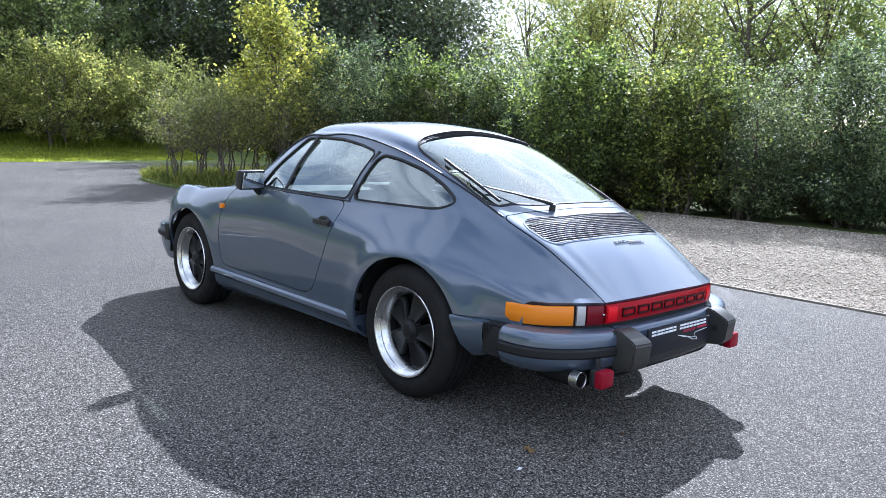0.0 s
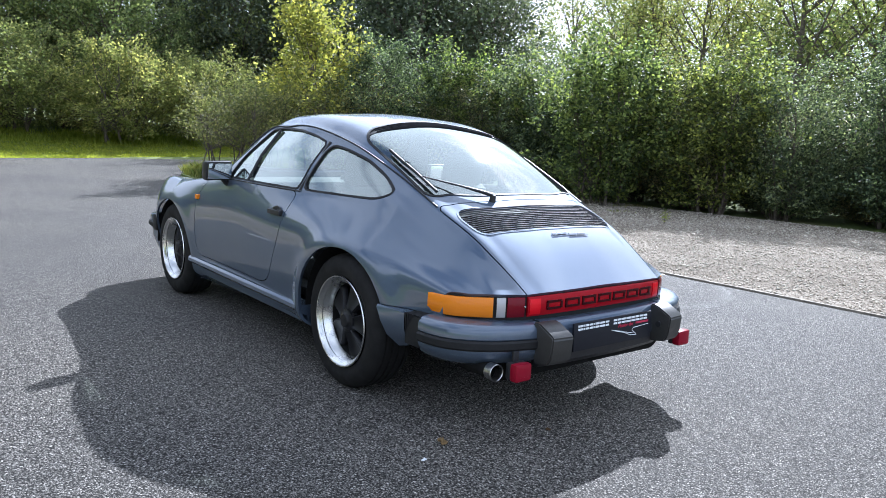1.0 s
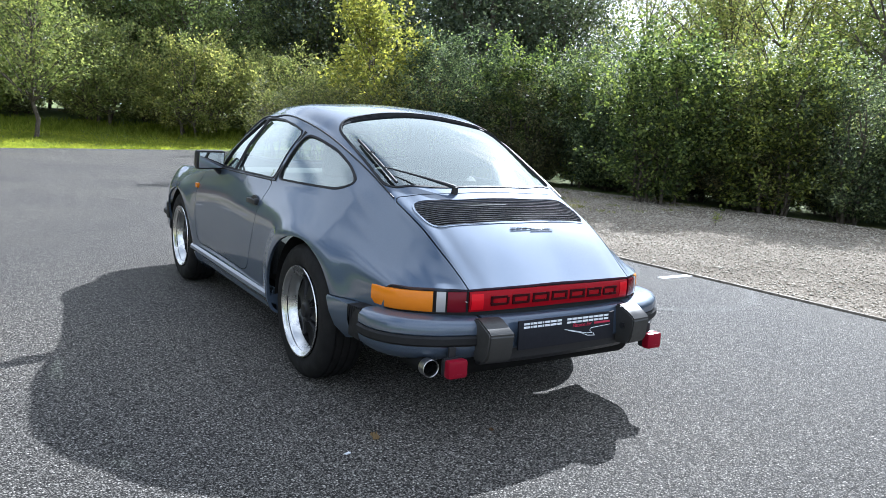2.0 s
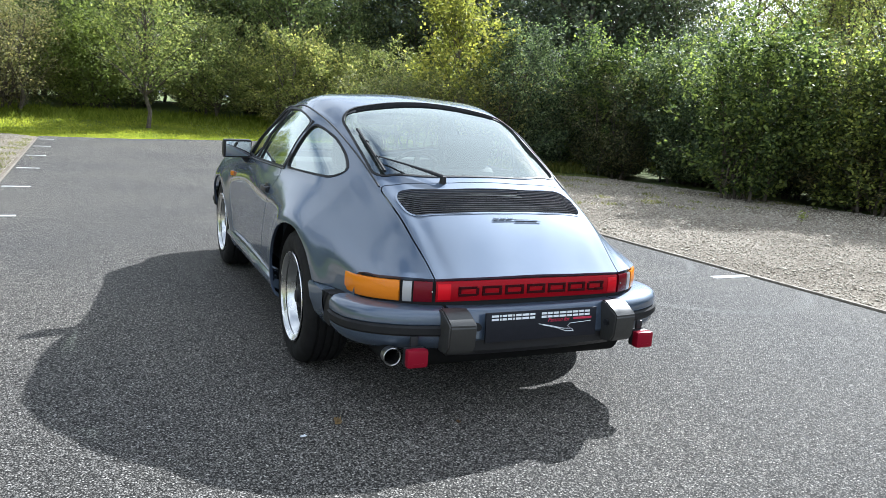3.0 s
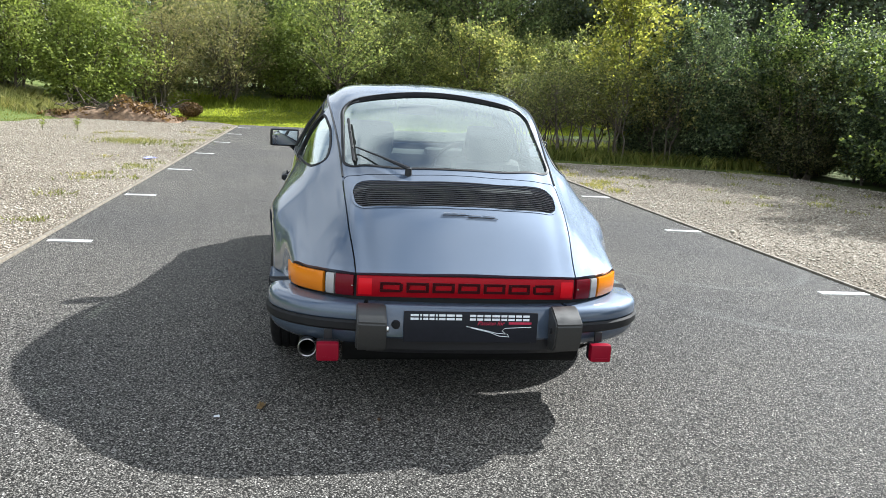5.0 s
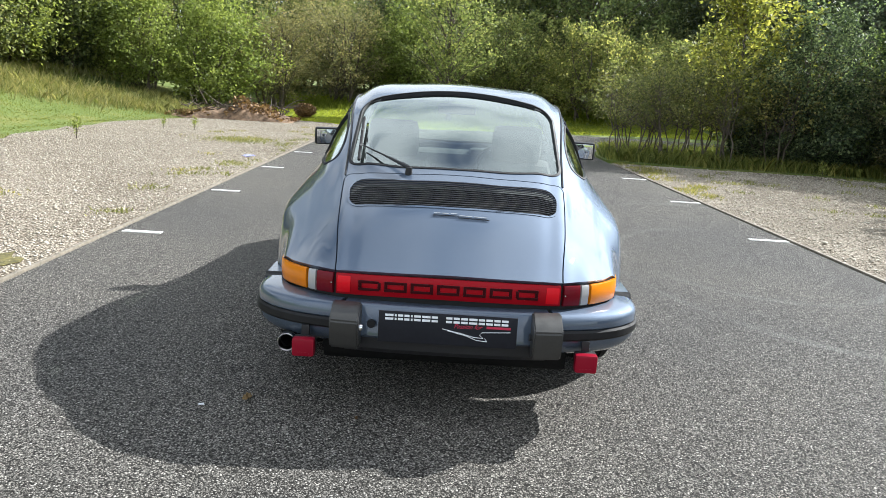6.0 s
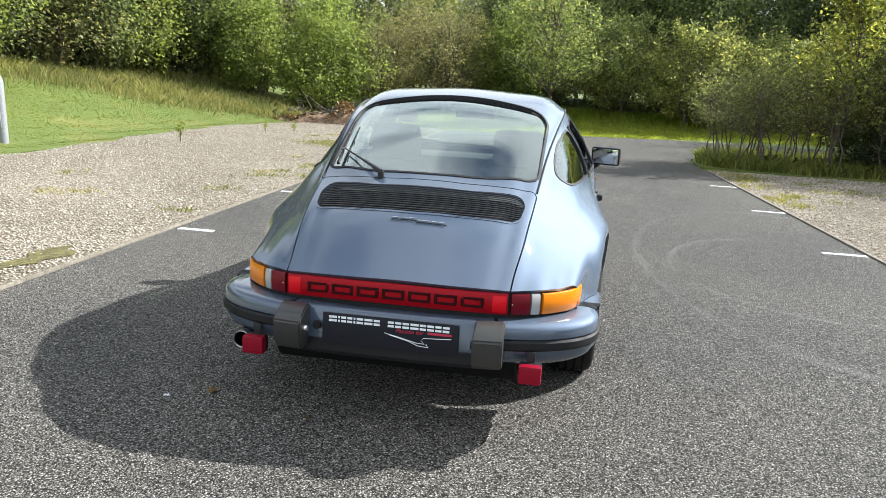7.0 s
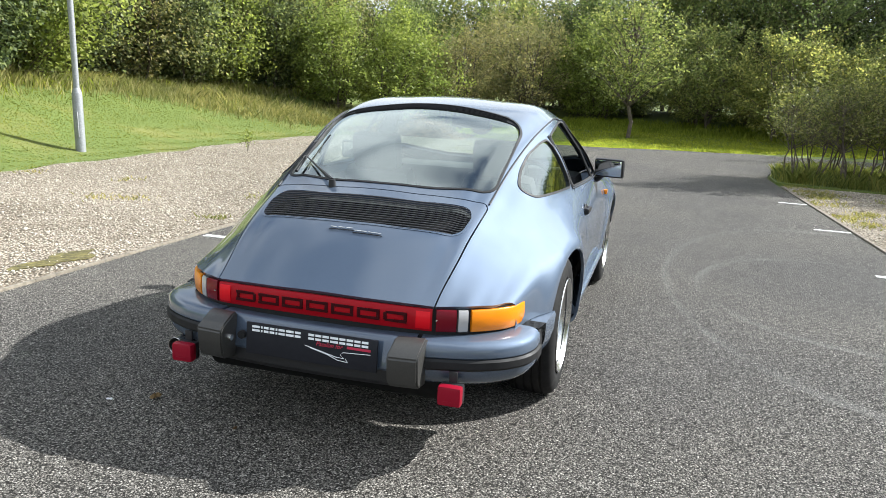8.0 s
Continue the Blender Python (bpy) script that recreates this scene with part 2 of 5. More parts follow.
DRYGRASS = leaf_material("dry_grass", (0.15, 0.17, 0.05), (0.30, 0.28, 0.11), (0.46, 0.40, 0.19), 0.4)
MOSS = plain("damp_moss", (0.10, 0.085, 0.025), 0.9, grain=30, vary=0.7, relief=0.8)
BOARD = plain("edging_timber", (0.18, 0.155, 0.12), 0.85, grain=25, vary=0.35, relief=0.4)
STEEL = plain("galvanised_steel", (0.27, 0.28, 0.29), 0.55, 0.3, grain=40, vary=0.18)
SOIL = plain("reddish_soil", (0.20, 0.13, 0.08), 0.95, grain=9, vary=0.6, relief=0.8)
BLUEPLASTIC = plain("blue_plastic", (0.30, 0.32, 0.62), 0.4)
WHITEPLASTIC = plain("white_plastic", (0.75, 0.77, 0.8), 0.4)
STONE = Mat("flint_stones", (0.4, 0.36, 0.3), 0.9, Specular_IOR_Level=0.12, Diffuse_Roughness=0.2)
STONE.base(STONE.ramp(STONE.island(), (0.0, (0.31, 0.265, 0.205)), (0.35, (0.40, 0.352, 0.28)), (0.7, (0.47, 0.422, 0.345)), (1.0, (0.58, 0.535, 0.445))))
STONE = STONE.m


# ---- mesh helpers ----
def empty(name, m=None):
    ob = new(name)
    ob.empty_display_size = 0.2
    if m is not None:
        ob.matrix_basis = m
    return ob


def smooth(me, angle=None):
    me.polygons.foreach_set("use_smooth", [True] * len(me.polygons))
    if angle:
        me.set_sharp_from_angle(angle=radians(angle))


def mesh_ob(name, verts, faces, material, parent=None, label="", sharp=35):
    me = bpy.data.meshes.new(name)
    me.from_pydata([tuple(v) for v in verts], [], [tuple(f) for f in faces])
    if sharp is not None:
        smooth(me, sharp)
    me.materials.append(material)
    ob = new(name, me)
    ob.parent = parent
    return tagged(ob, label)


def part(name, bm, material, parent=None, label="", sharp=35):
    bmesh.ops.recalc_face_normals(bm, faces=bm.faces)
    me = bpy.data.meshes.new(name)
    bm.to_mesh(me)
    bm.free()
    smooth(me, sharp)
    me.materials.append(material)
    ob = new(name, me)
    ob.parent = parent
    return tagged(ob, label)


def box(bm, cx, cy, cz, sx, sy, sz, bevel=0.0, m=None, taper=1.0):
    """A bevelled block added to bm; taper scales its top."""
    r = bmesh.ops.create_cube(bm, size=1.0)["verts"]
    for v in r:
        k = taper if v.co.z > 0 else 1.0
        v.co = Vector((v.co.x * sx * k, v.co.y * sy * k, v.co.z * sz))
    if bevel:
        es = list({e for v in r for e in v.link_edges})
        out = bmesh.ops.bevel(bm, geom=es, offset=bevel, segments=2, profile=0.6, affect="EDGES")
        r = list({v for f in out["faces"] for v in f.verts} | {v for v in r if v.is_valid})
    mm = Matrix.Translation((cx, cy, cz)) @ (m or Matrix())
    for v in r:
        v.co = mm @ v.co
    return r


def tube(path, radius, sides=8, closed=False):
    """Vertices and faces of a round bar along a path; radius may be a list."""
    pts = [Vector(p) for p in path]
    n = len(pts)
    vs, fs = [], []
    for i, p in enumerate(pts):
        a = pts[i - 1] if (i or closed) else p
        b = pts[(i + 1) % n] if (i < n - 1 or closed) else p
        d = (b - a).normalized()
        u = d.cross(Vector((0, 0, 1)) if abs(d.z) < 0.9 else Vector((1, 0, 0))).normalized()
        w = d.cross(u)
        r = radius[i] if isinstance(radius, (list, tuple)) else radius
        for k in range(sides):
            t = 2 * math.pi * k / sides
            vs.append(p + (u * math.cos(t) + w * math.sin(t)) * r)
    for i in range(n if closed else n - 1):
        j = (i + 1) % n
        for k in range(sides):
            q = (k + 1) % sides
            fs.append((i * sides + k, i * sides + q, j * sides + q, j * sides + k))
    if not closed:
        fs.append(tuple(range(sides))[::-1])
        fs.append(tuple((n - 1) * sides + k for k in range(sides)))
    return vs, fs


def lathe(profile, sides=48, axis="x"):
    """A ring swept round the x axis from (axial, radius) pairs."""
    vs, fs = [], []
    m = len(profile)
    for k in range(sides):
        t = 2 * math.pi * k / sides
        for a, r in profile:
            vs.append((a, r * math.cos(t), r * math.sin(t)))
    for k in range(sides):
        q = (k + 1) % sides
        for i in range(m - 1):
            fs.append((k * m + i, k * m + i + 1, q * m + i + 1, q * m + i))
    return vs, fs


def curve_at(nodes, y):
    """Smooth interpolation (Hermite, finite-difference slopes) through (y, value) nodes."""
    nodes = sorted(nodes)
    t = np.array([p[0] for p in nodes], float)
    v = np.array([p[1] for p in nodes], float)
    h = np.diff(t)
    d = np.diff(v) / h
    m = np.empty(len(t))
    m[0], m[-1] = d[0], d[-1]
    m[1:-1] = (d[:-1] * h[1:] + d[1:] * h[:-1]) / (h[1:] + h[:-1])
    y = np.clip(np.asarray(y, float), t[0], t[-1])
    i = np.clip(np.searchsorted(t, y) - 1, 0, len(h) - 1)
    u = (y - t[i]) / h[i]
    a, b = (1 + 2 * u) * (1 - u) ** 2, u * (1 - u) ** 2
    c, e = u * u * (3 - 2 * u), u * u * (u - 1)
    return a * v[i] + b * h[i] * m[i] + c * v[i + 1] + e * h[i] * m[i + 1]


def rounded(points, r=0.04, steps=6):
    """Closed outline with every corner rounded by about r."""
    p = [Vector(q) for q in points]
    out = []
    n = len(p)
    for i in range(n):
        c = p[i]
        u, w = p[i - 1] - c, p[(i + 1) % n] - c
        a = c + u.normalized() * min(r, u.length * 0.48)
        b = c + w.normalized() * min(r, w.length * 0.48)
        for k in range(steps + 1):
            t = k / steps
            out.append(((1 - t) ** 2 * a + 2 * t * (1 - t) * c + t * t * b)[:])
    return np.array(out)


def sdf(poly, X, Y):
    """Signed distance to a closed outline, negative inside."""
    d = np.full(X.shape, 1e9)
    inside = np.zeros(X.shape, bool)
    n = len(poly)
    for i in range(n):
        ax, ay = poly[i]
        bx, by = poly[(i + 1) % n]
        ex, ey = bx - ax, by - ay
        t = np.clip(((X - ax) * ex + (Y - ay) * ey) / (ex * ex + ey * ey + 1e-12), 0, 1)
        d = np.minimum(d, np.hypot(X - ax - t * ex, Y - ay - t * ey))
        c = (ay > Y) != (by > Y)
        inside ^= c & (X < (bx - ax) * (Y - ay) / ((by - ay) if by != ay else 1e-12) + ax)
    return np.where(inside, -d, d)


# ---- ground ----
def edge_left(y):
    return -2.61 - 0.036 * y


def edge_right(y):
    return 3.46 - 0.06 * y


def gravel_left(y):
    return np.interp(y, [-20, 0, 4.4, 8, 10.6, 14, 16.4, 18.4, 40], [-7.0, -7.0, -7.25, -7.55, -7.95, -8.1, -7.5, -6.5, -6.5])


def bank(x, y):
    """Height of the land: flat round the car park, a lawn bank rising to one side and a low rise beyond."""
    a = np.clip((gravel_left(y) - x - 0.1) / 5.0, 0, 1)
    b = np.clip((y - 18.5) / 12.0, 0, 1)
    return np.maximum(1.15 * a * a * (3 - 2 * a) * np.clip(1.25 - y * 0.02, 0.4, 1), 0.9 * b * b * (3 - 2 * b))


def sheet(name, xs, ys, zf, material, label, category, kind="structure"):
    X, Y = np.meshgrid(xs, ys)
    Z = zf(X, Y)
    n, m = len(xs), len(ys)
    vs = np.stack([X, Y, Z], -1).reshape(-1, 3)
    fs = [(j * n + i, j * n + i + 1, (j + 1) * n + i + 1, (j + 1) * n + i) for j in range(m - 1) for i in range(n - 1)]
    return tagged(mesh_ob(name, vs.tolist(), fs, material), label, category, kind=kind)


_xs = np.concatenate([[-900, -300, -100, -60], np.linspace(-40, 40, 161), [60, 100, 300, 900]])
_ys = np.concatenate([[-900, -300, -100, -50], np.linspace(-30, 50, 161), [80, 150, 300, 900]])
sheet("ground", _xs, _ys, lambda x, y: bank(x, y) - 0.02, TURF, "mown green grass ground with a raised bank", "grass")


def strip(name, outline, z, thick, material, label, category):
    bm = bmesh.new()
    vs = [bm.verts.new((x, y, z)) for x, y in outline]
    f = bm.faces.new(vs)
    bmesh.ops.triangulate(bm, faces=[f])
    g = bmesh.ops.extrude_face_region(bm, geom=list(bm.faces))
    for v in g["geom"]:
        if isinstance(v, bmesh.types.BMVert):
            v.co.z -= thick
    return tagged(part(name, bm, material, sharp=30), label, category, kind="structure")


LANE = [(edge_right(y), y) for y in np.linspace(-14, 11.2, 9)] + [(2.74, 12.2), (2.86, 13.2), (3.2, 14.1), (4.0, 14.7), (6, 15.0), (30, 15.2)]
LANE += [(30, 22), (12, 21), (5.7, 20.3), (3.9, 20.0), (2.0, 19.3), (0.3, 18.8), (-1.2, 18.1), (-3.3, 17.9)] + [(edge_left(y), y) for y in np.linspace(17.5, -14, 9)]
strip("road", LANE, 0.0, 0.12, ASPHALT, "dark coarse asphalt car park lane, dry and worn", "road")
GL = [(edge_left(y) - 0.045, y) for y in np.linspace(-14, 17.4, 9)] + [(-3.9, 18.3), (-5.4, 18.8), (-6.6, 17.6)] + [(float(gravel_left(y)) + 0.12 * math.sin(3.1 * y), y) for y in np.linspace(16.4, -14, 40)]
strip("gravel_area", GL, 0.008, 0.1, GRAVEL, "pale stony gravel parking strip beside the lane", "gravel")
GR = [(edge_right(y) + 0.045, y) for y in np.linspace(-14, 10.9, 9)] + [(4.4, 10.75), (6.7, 10.7), (8.1, 10.0), (9.0, 7.3), (9.3, 5.3), (10.0, 1.8), (10.5, -4), (10.5, -14)]
strip("gravel_area", GR, 0.008, 0.1, GRAVEL, "pale stony gravel strip in front of the hedge", "gravel")
VERGE = [(2.80, 11.25), (3.4, 11.0), (4.4, 10.75), (6.7, 10.75), (8.2, 10.1), (9.2, 11.5), (8.0, 14.6), (4.0, 14.6), (3.2, 14.0), (2.9, 13.2), (2.78, 12.2)]
strip("verge", VERGE, 0.03, 0.1, TURF, "rough grass verge under the corner shrubs", "grass")


def edging(path):
    """Narrow timber edging board let into the ground."""
    bm = bmesh.new()
    for (x0, y0), (x1, y1) in zip(path, path[1:]):
        d = math.atan2(y1 - y0, x1 - x0)
        box(bm, (x0 + x1) / 2, (y0 + y1) / 2, 0.0, math.hypot(x1 - x0, y1 - y0) - 0.004, 0.026, 0.034, 0.004, Matrix.Rotation(d, 4, "Z"))
    return tagged(part("kerb_edging", bm, BOARD), "weathered timber edging board between asphalt and gravel", "edging", kind="structure")


edging([(edge_left(y) - 0.02, y) for y in np.arange(-14, 17.6, 2.4)])
edging([(edge_right(y) + 0.02, y) for y in np.arange(-14, 11.2, 2.4)])


def bay_mark(x, y, length):
    bm = bmesh.new()
    box(bm, x, y, 0.0015, length, 0.075, 0.005, 0.001, Matrix.Rotation(0.02, 4, "Z"))
    return tagged(part("bay_mark", bm, WHITE), "short white painted bay mark on the asphalt", "road marking", "bay marks")


for k in range(0, 7):
    y = 2.23 + 2.4 * k
    bay_mark(edge_left(y) + 0.20, y, 0.31)
for k in range(0, 4):
    y = 1.24 + 2.39 * k
    bay_mark(edge_right(y) - 0.20, y, 0.38)


def inside(poly, X, Y):
    return sdf(np.array(poly), X, Y) < -0.03


def stones(name, poly, box_, n, size, material, seed, label):
    """Loose stones scattered over a gravel area, one joined mesh."""
    g = np.random.default_rng(seed)
    X, Y = g.uniform(box_[0], box_[1], n), g.uniform(box_[2], box_[3], n)
    ok = inside(poly, X, Y)
    X, Y = X[ok], Y[ok]
    n = len(X)
    octa = np.array([(1, 0, 0), (0, 1, 0), (-1, 0, 0), (0, -1, 0), (0, 0, 1), (0, 0, -1)], float)
    tri = np.array([(0, 1, 4), (1, 2, 4), (2, 3, 4), (3, 0, 4), (1, 0, 5), (2, 1, 5), (3, 2, 5), (0, 3, 5)])
    s = size * g.lognormal(0, 0.35, n)
    sc = np.stack([s * g.uniform(.7, 1.3, n), s * g.uniform(.7, 1.3, n), s * g.uniform(.35, .75, n)], 1)
    jit = octa[None] * sc[:, None] + g.normal(0, 0.18, (n, 6, 3)) * s[:, None, None]
    a = g.uniform(0, 6.28, n)
    c, d = np.cos(a)[:, None], np.sin(a)[:, None]
    P = np.stack([jit[..., 0] * c - jit[..., 1] * d + X[:, None], jit[..., 0] * d + jit[..., 1] * c + Y[:, None], jit[..., 2] + 0.010 + s[:, None] * 0.15], -1).reshape(-1, 3)
    F = (tri[None] + (np.arange(n) * 6)[:, None, None]).reshape(-1, 3)
    me = bpy.data.meshes.new(name)
    me.vertices.add(len(P))
    me.vertices.foreach_set("co", P.astype(np.float32).ravel())
    me.loops.add(F.size)
    me.loops.foreach_set("vertex_index", F.astype(np.int32).ravel())
    me.polygons.add(len(F))
    me.polygons.foreach_set("loop_start", np.arange(0, F.size, 3, dtype=np.int32))
    me.update(calc_edges=True)
    me.materials.append(material)
    return tagged(new(name, me), label, "gravel", kind="stuff")


stones("gravel_stones", GL, (-8, -2.5, -2, 18), 66000, 0.0092, STONE, 3, "loose pale flint gravel stones")
stones("gravel_stones", GR, (2.7, 10.5, -4, 11), 58000, 0.0096, STONE, 4, "loose pale flint gravel stones")


# ---- grass ----
def blades(name, X, Y, height, material, seed, label, lean=0.35, width=0.006, zf=bank):
    """Upright grass blades at the given places, one joined mesh."""
    g = np.random.default_rng(seed)
    n = len(X)
    h = height * g.uniform(0.45, 1.37, n)
    a, t = g.uniform(0, 6.28, n), g.uniform(0, 6.28, n)
    z = zf(X, Y) - 0.02
    w = width * g.uniform(0.7, 1.5, n)
    k = lean * h * g.uniform(0.2, 1.4, n)
    b0 = np.stack([X - w * np.cos(a), Y - w * np.sin(a), z], 1)
    b1 = np.stack([X + w * np.cos(a), Y + w * np.sin(a), z], 1)
    m0 = np.stack([X + k * .35 * np.cos(t) - w * .7 * np.cos(a), Y + k * .35 * np.sin(t) - w * .7 * np.sin(a), z + h * .6], 1)
    m1 = np.stack([X + k * .35 * np.cos(t) + w * .7 * np.cos(a), Y + k * .35 * np.sin(t) + w * .7 * np.sin(a), z + h * .6], 1)
    tip = np.stack([X + k * np.cos(t), Y + k * np.sin(t), z + h], 1)
    V = np.stack([b0, b1, m1, tip, m0], 1).reshape(-1, 3)
    me = bpy.data.meshes.new(name)
    me.vertices.add(5 * n)
    me.vertices.foreach_set("co", V.astype(np.float32).ravel())
    me.loops.add(5 * n)
    me.loops.foreach_set("vertex_index", np.arange(5 * n, dtype=np.int32))
    me.polygons.add(n)
    me.polygons.foreach_set("loop_start", np.arange(0, 5 * n, 5, dtype=np.int32))
    me.update(calc_edges=True)
    me.materials.append(material)
    return tagged(new(name, me), label, "grass", kind="stuff")


g0 = np.random.default_rng(21)


def scatter(n, x0, x1, y0, y1, poly=None, clump=0.0):
    X, Y = g0.uniform(x0, x1, n), g0.uniform(y0, y1, n)
    if clump:
        cx, cy = g0.uniform(x0, x1, n // 40), g0.uniform(y0, y1, n // 40)
        i = g0.integers(0, len(cx), n)
        X, Y = cx[i] + g0.normal(0, clump, n), cy[i] + g0.normal(0, clump, n)
    if poly is not None:
        ok = inside(poly, X, Y)
        X, Y = X[ok], Y[ok]
    return X, Y


X, Y = scatter(60000, -11.5, -7, 2, 18)
ok = X < gravel_left(Y) - 0.05 + 0.2 * np.sin(Y * 5)
blades("lawn_grass", X[ok], Y[ok], 0.014, LAWN, 31, "short mown lawn grass on the bank", 1.6, 0.008)
X, Y = scatter(60000, -7, 8, 17.8, 24)
ok = ~inside(LANE, X, Y) & ~inside(GL, X, Y)
blades("lawn_grass", X[ok], Y[ok], 0.04, GRASS, 32, "short mown lawn grass beyond the lane", 0.9, 0.014)
X, Y = scatter(20000, -13, -10.8, 1, 19, clump=0.35)
X = X + gravel_left(Y) + 7.4
blades("long_grass", X[::3] - 0.8, Y[::3] + 0.3, 0.22, GRASS, 37, "long green grass at the hedge foot", 0.8, 0.010)
X = X - 0.6
blades("long_grass", X, Y, 0.26, DRYGRASS, 33, "long unmown grass with dry seed heads at the hedge foot", 0.6, 0.008)
X, Y = scatter(13000, -2.2, 0.0, 9.5, 18.6, clump=0.3)
X = X + gravel_left(Y) - 0.6 - np.clip(17.8 - Y, 0, 9) * 0.5
blades("long_grass", X, Y, 0.20, DRYGRASS, 38, "long dry grass on the slope below the bushes", 0.8, 0.007)
X, Y = scatter(12000, -7, 9, 23.0, 25, clump=0.3)
blades("long_grass", X, Y, 0.17, GRASS, 34, "long green grass below the far bushes", 0.6, 0.012)
X, Y = scatter(26000, 2.7, 9.2, 10.7, 14.6, VERGE, 0.22)
blades("verge_grass", X, Y, 0.22, VERGEGRASS, 35, "rough long grass under the shrubs", 0.7, 0.006, lambda x, y: 0 * x + 0.04)
X, Y = g0.normal(-4.25, 0.40, 700), g0.normal(10.9, 0.30, 700)
blades("weeds", X, Y, 0.05, DRYGRASS, 39, "patch of dry weeds on bare soil in the gravel", 1.0, 0.006, lambda x, y: 0 * x + 0.03)
for sx, x0, x1, y0, y1, n, lab in ((1, 2.75, 3.6, 6, 11, 2000, "moss and weeds on the gravel edge"), (-1, -3.5, -2.7, 2, 17, 1600, "weeds along the edging"), (1, 4, 9, 5, 10.4, 1600, "weeds growing through the gravel"), (-1, -7, -3, 3, 17, 500, "weeds growing through the gravel")):
    X, Y = scatter(n, x0, x1, y0, y1, GR if sx > 0 else GL, 0.10)
    blades("weeds", X, Y, 0.035, DRYGRASS, 36 + int(n / 100), lab, 1.2, 0.006, lambda x, y: 0 * x + 0.03)


# ---- foliage ----
def leaf_mesh(name, centres, size, material, g, droop=0.3, broad_leaf=False, along=None):
    """A mesh of small pointed leaves at the given places."""
    n = len(centres)
    th = g.uniform(0, 2 * np.pi, n)
    up = g.normal(0, 0.55, n) - droop
    d = np.stack([np.cos(th) * np.cos(up), np.sin(th) * np.cos(up), np.sin(up)], 1)
    face = g.normal(0, 1, (n, 3))
    if along is not None:
        # leaves stand off their shoot, blades turned mostly to the sky
        d = d * 0.8 + along
        d /= np.linalg.norm(d, axis=1, keepdims=True) + 1e-9
        face = face * 0.55 + np.array([0, 0, 1.0])
    w = np.cross(d, face)
    w /= np.linalg.norm(w, axis=1, keepdims=True) + 1e-9
    s = size * g.uniform(0.55, 1.4, n)[:, None]
    a, c = centres - d * s * 0.5, centres + d * s * 0.5
    b, e = centres - d * s * 0.06 + w * s * 0.33, centres - d * s * 0.06 - w * s * 0.33
    q = 4
    V = np.stack([a, b, c, e], 1)
    if broad_leaf:
        # six corners, folded a little along the midrib
        q = 6
        fold = np.cross(d, w) * s * 0.10
        b2, e2 = centres + d * s * 0.24 + w * s * 0.26 + fold, centres + d * s * 0.24 - w * s * 0.26 + fold
        b1, e1 = centres - d * s * 0.26 + w * s * 0.34 + fold, centres - d * s * 0.26 - w * s * 0.34 + fold
        V = np.stack([a, b1, b2, c, e2, e1], 1)
    V = V.reshape(-1, 3).astype(np.float32)
    me = bpy.data.meshes.new(name)
    me.vertices.add(q * n)
    me.vertices.foreach_set("co", V.ravel())
    me.loops.add(q * n)
    me.loops.foreach_set("vertex_index", np.arange(q * n, dtype=np.int32))
    me.polygons.add(n)
    me.polygons.foreach_set("loop_start", np.arange(0, q * n, q, dtype=np.int32))
    me.update(calc_edges=True)
    me.materials.append(material)
    return me


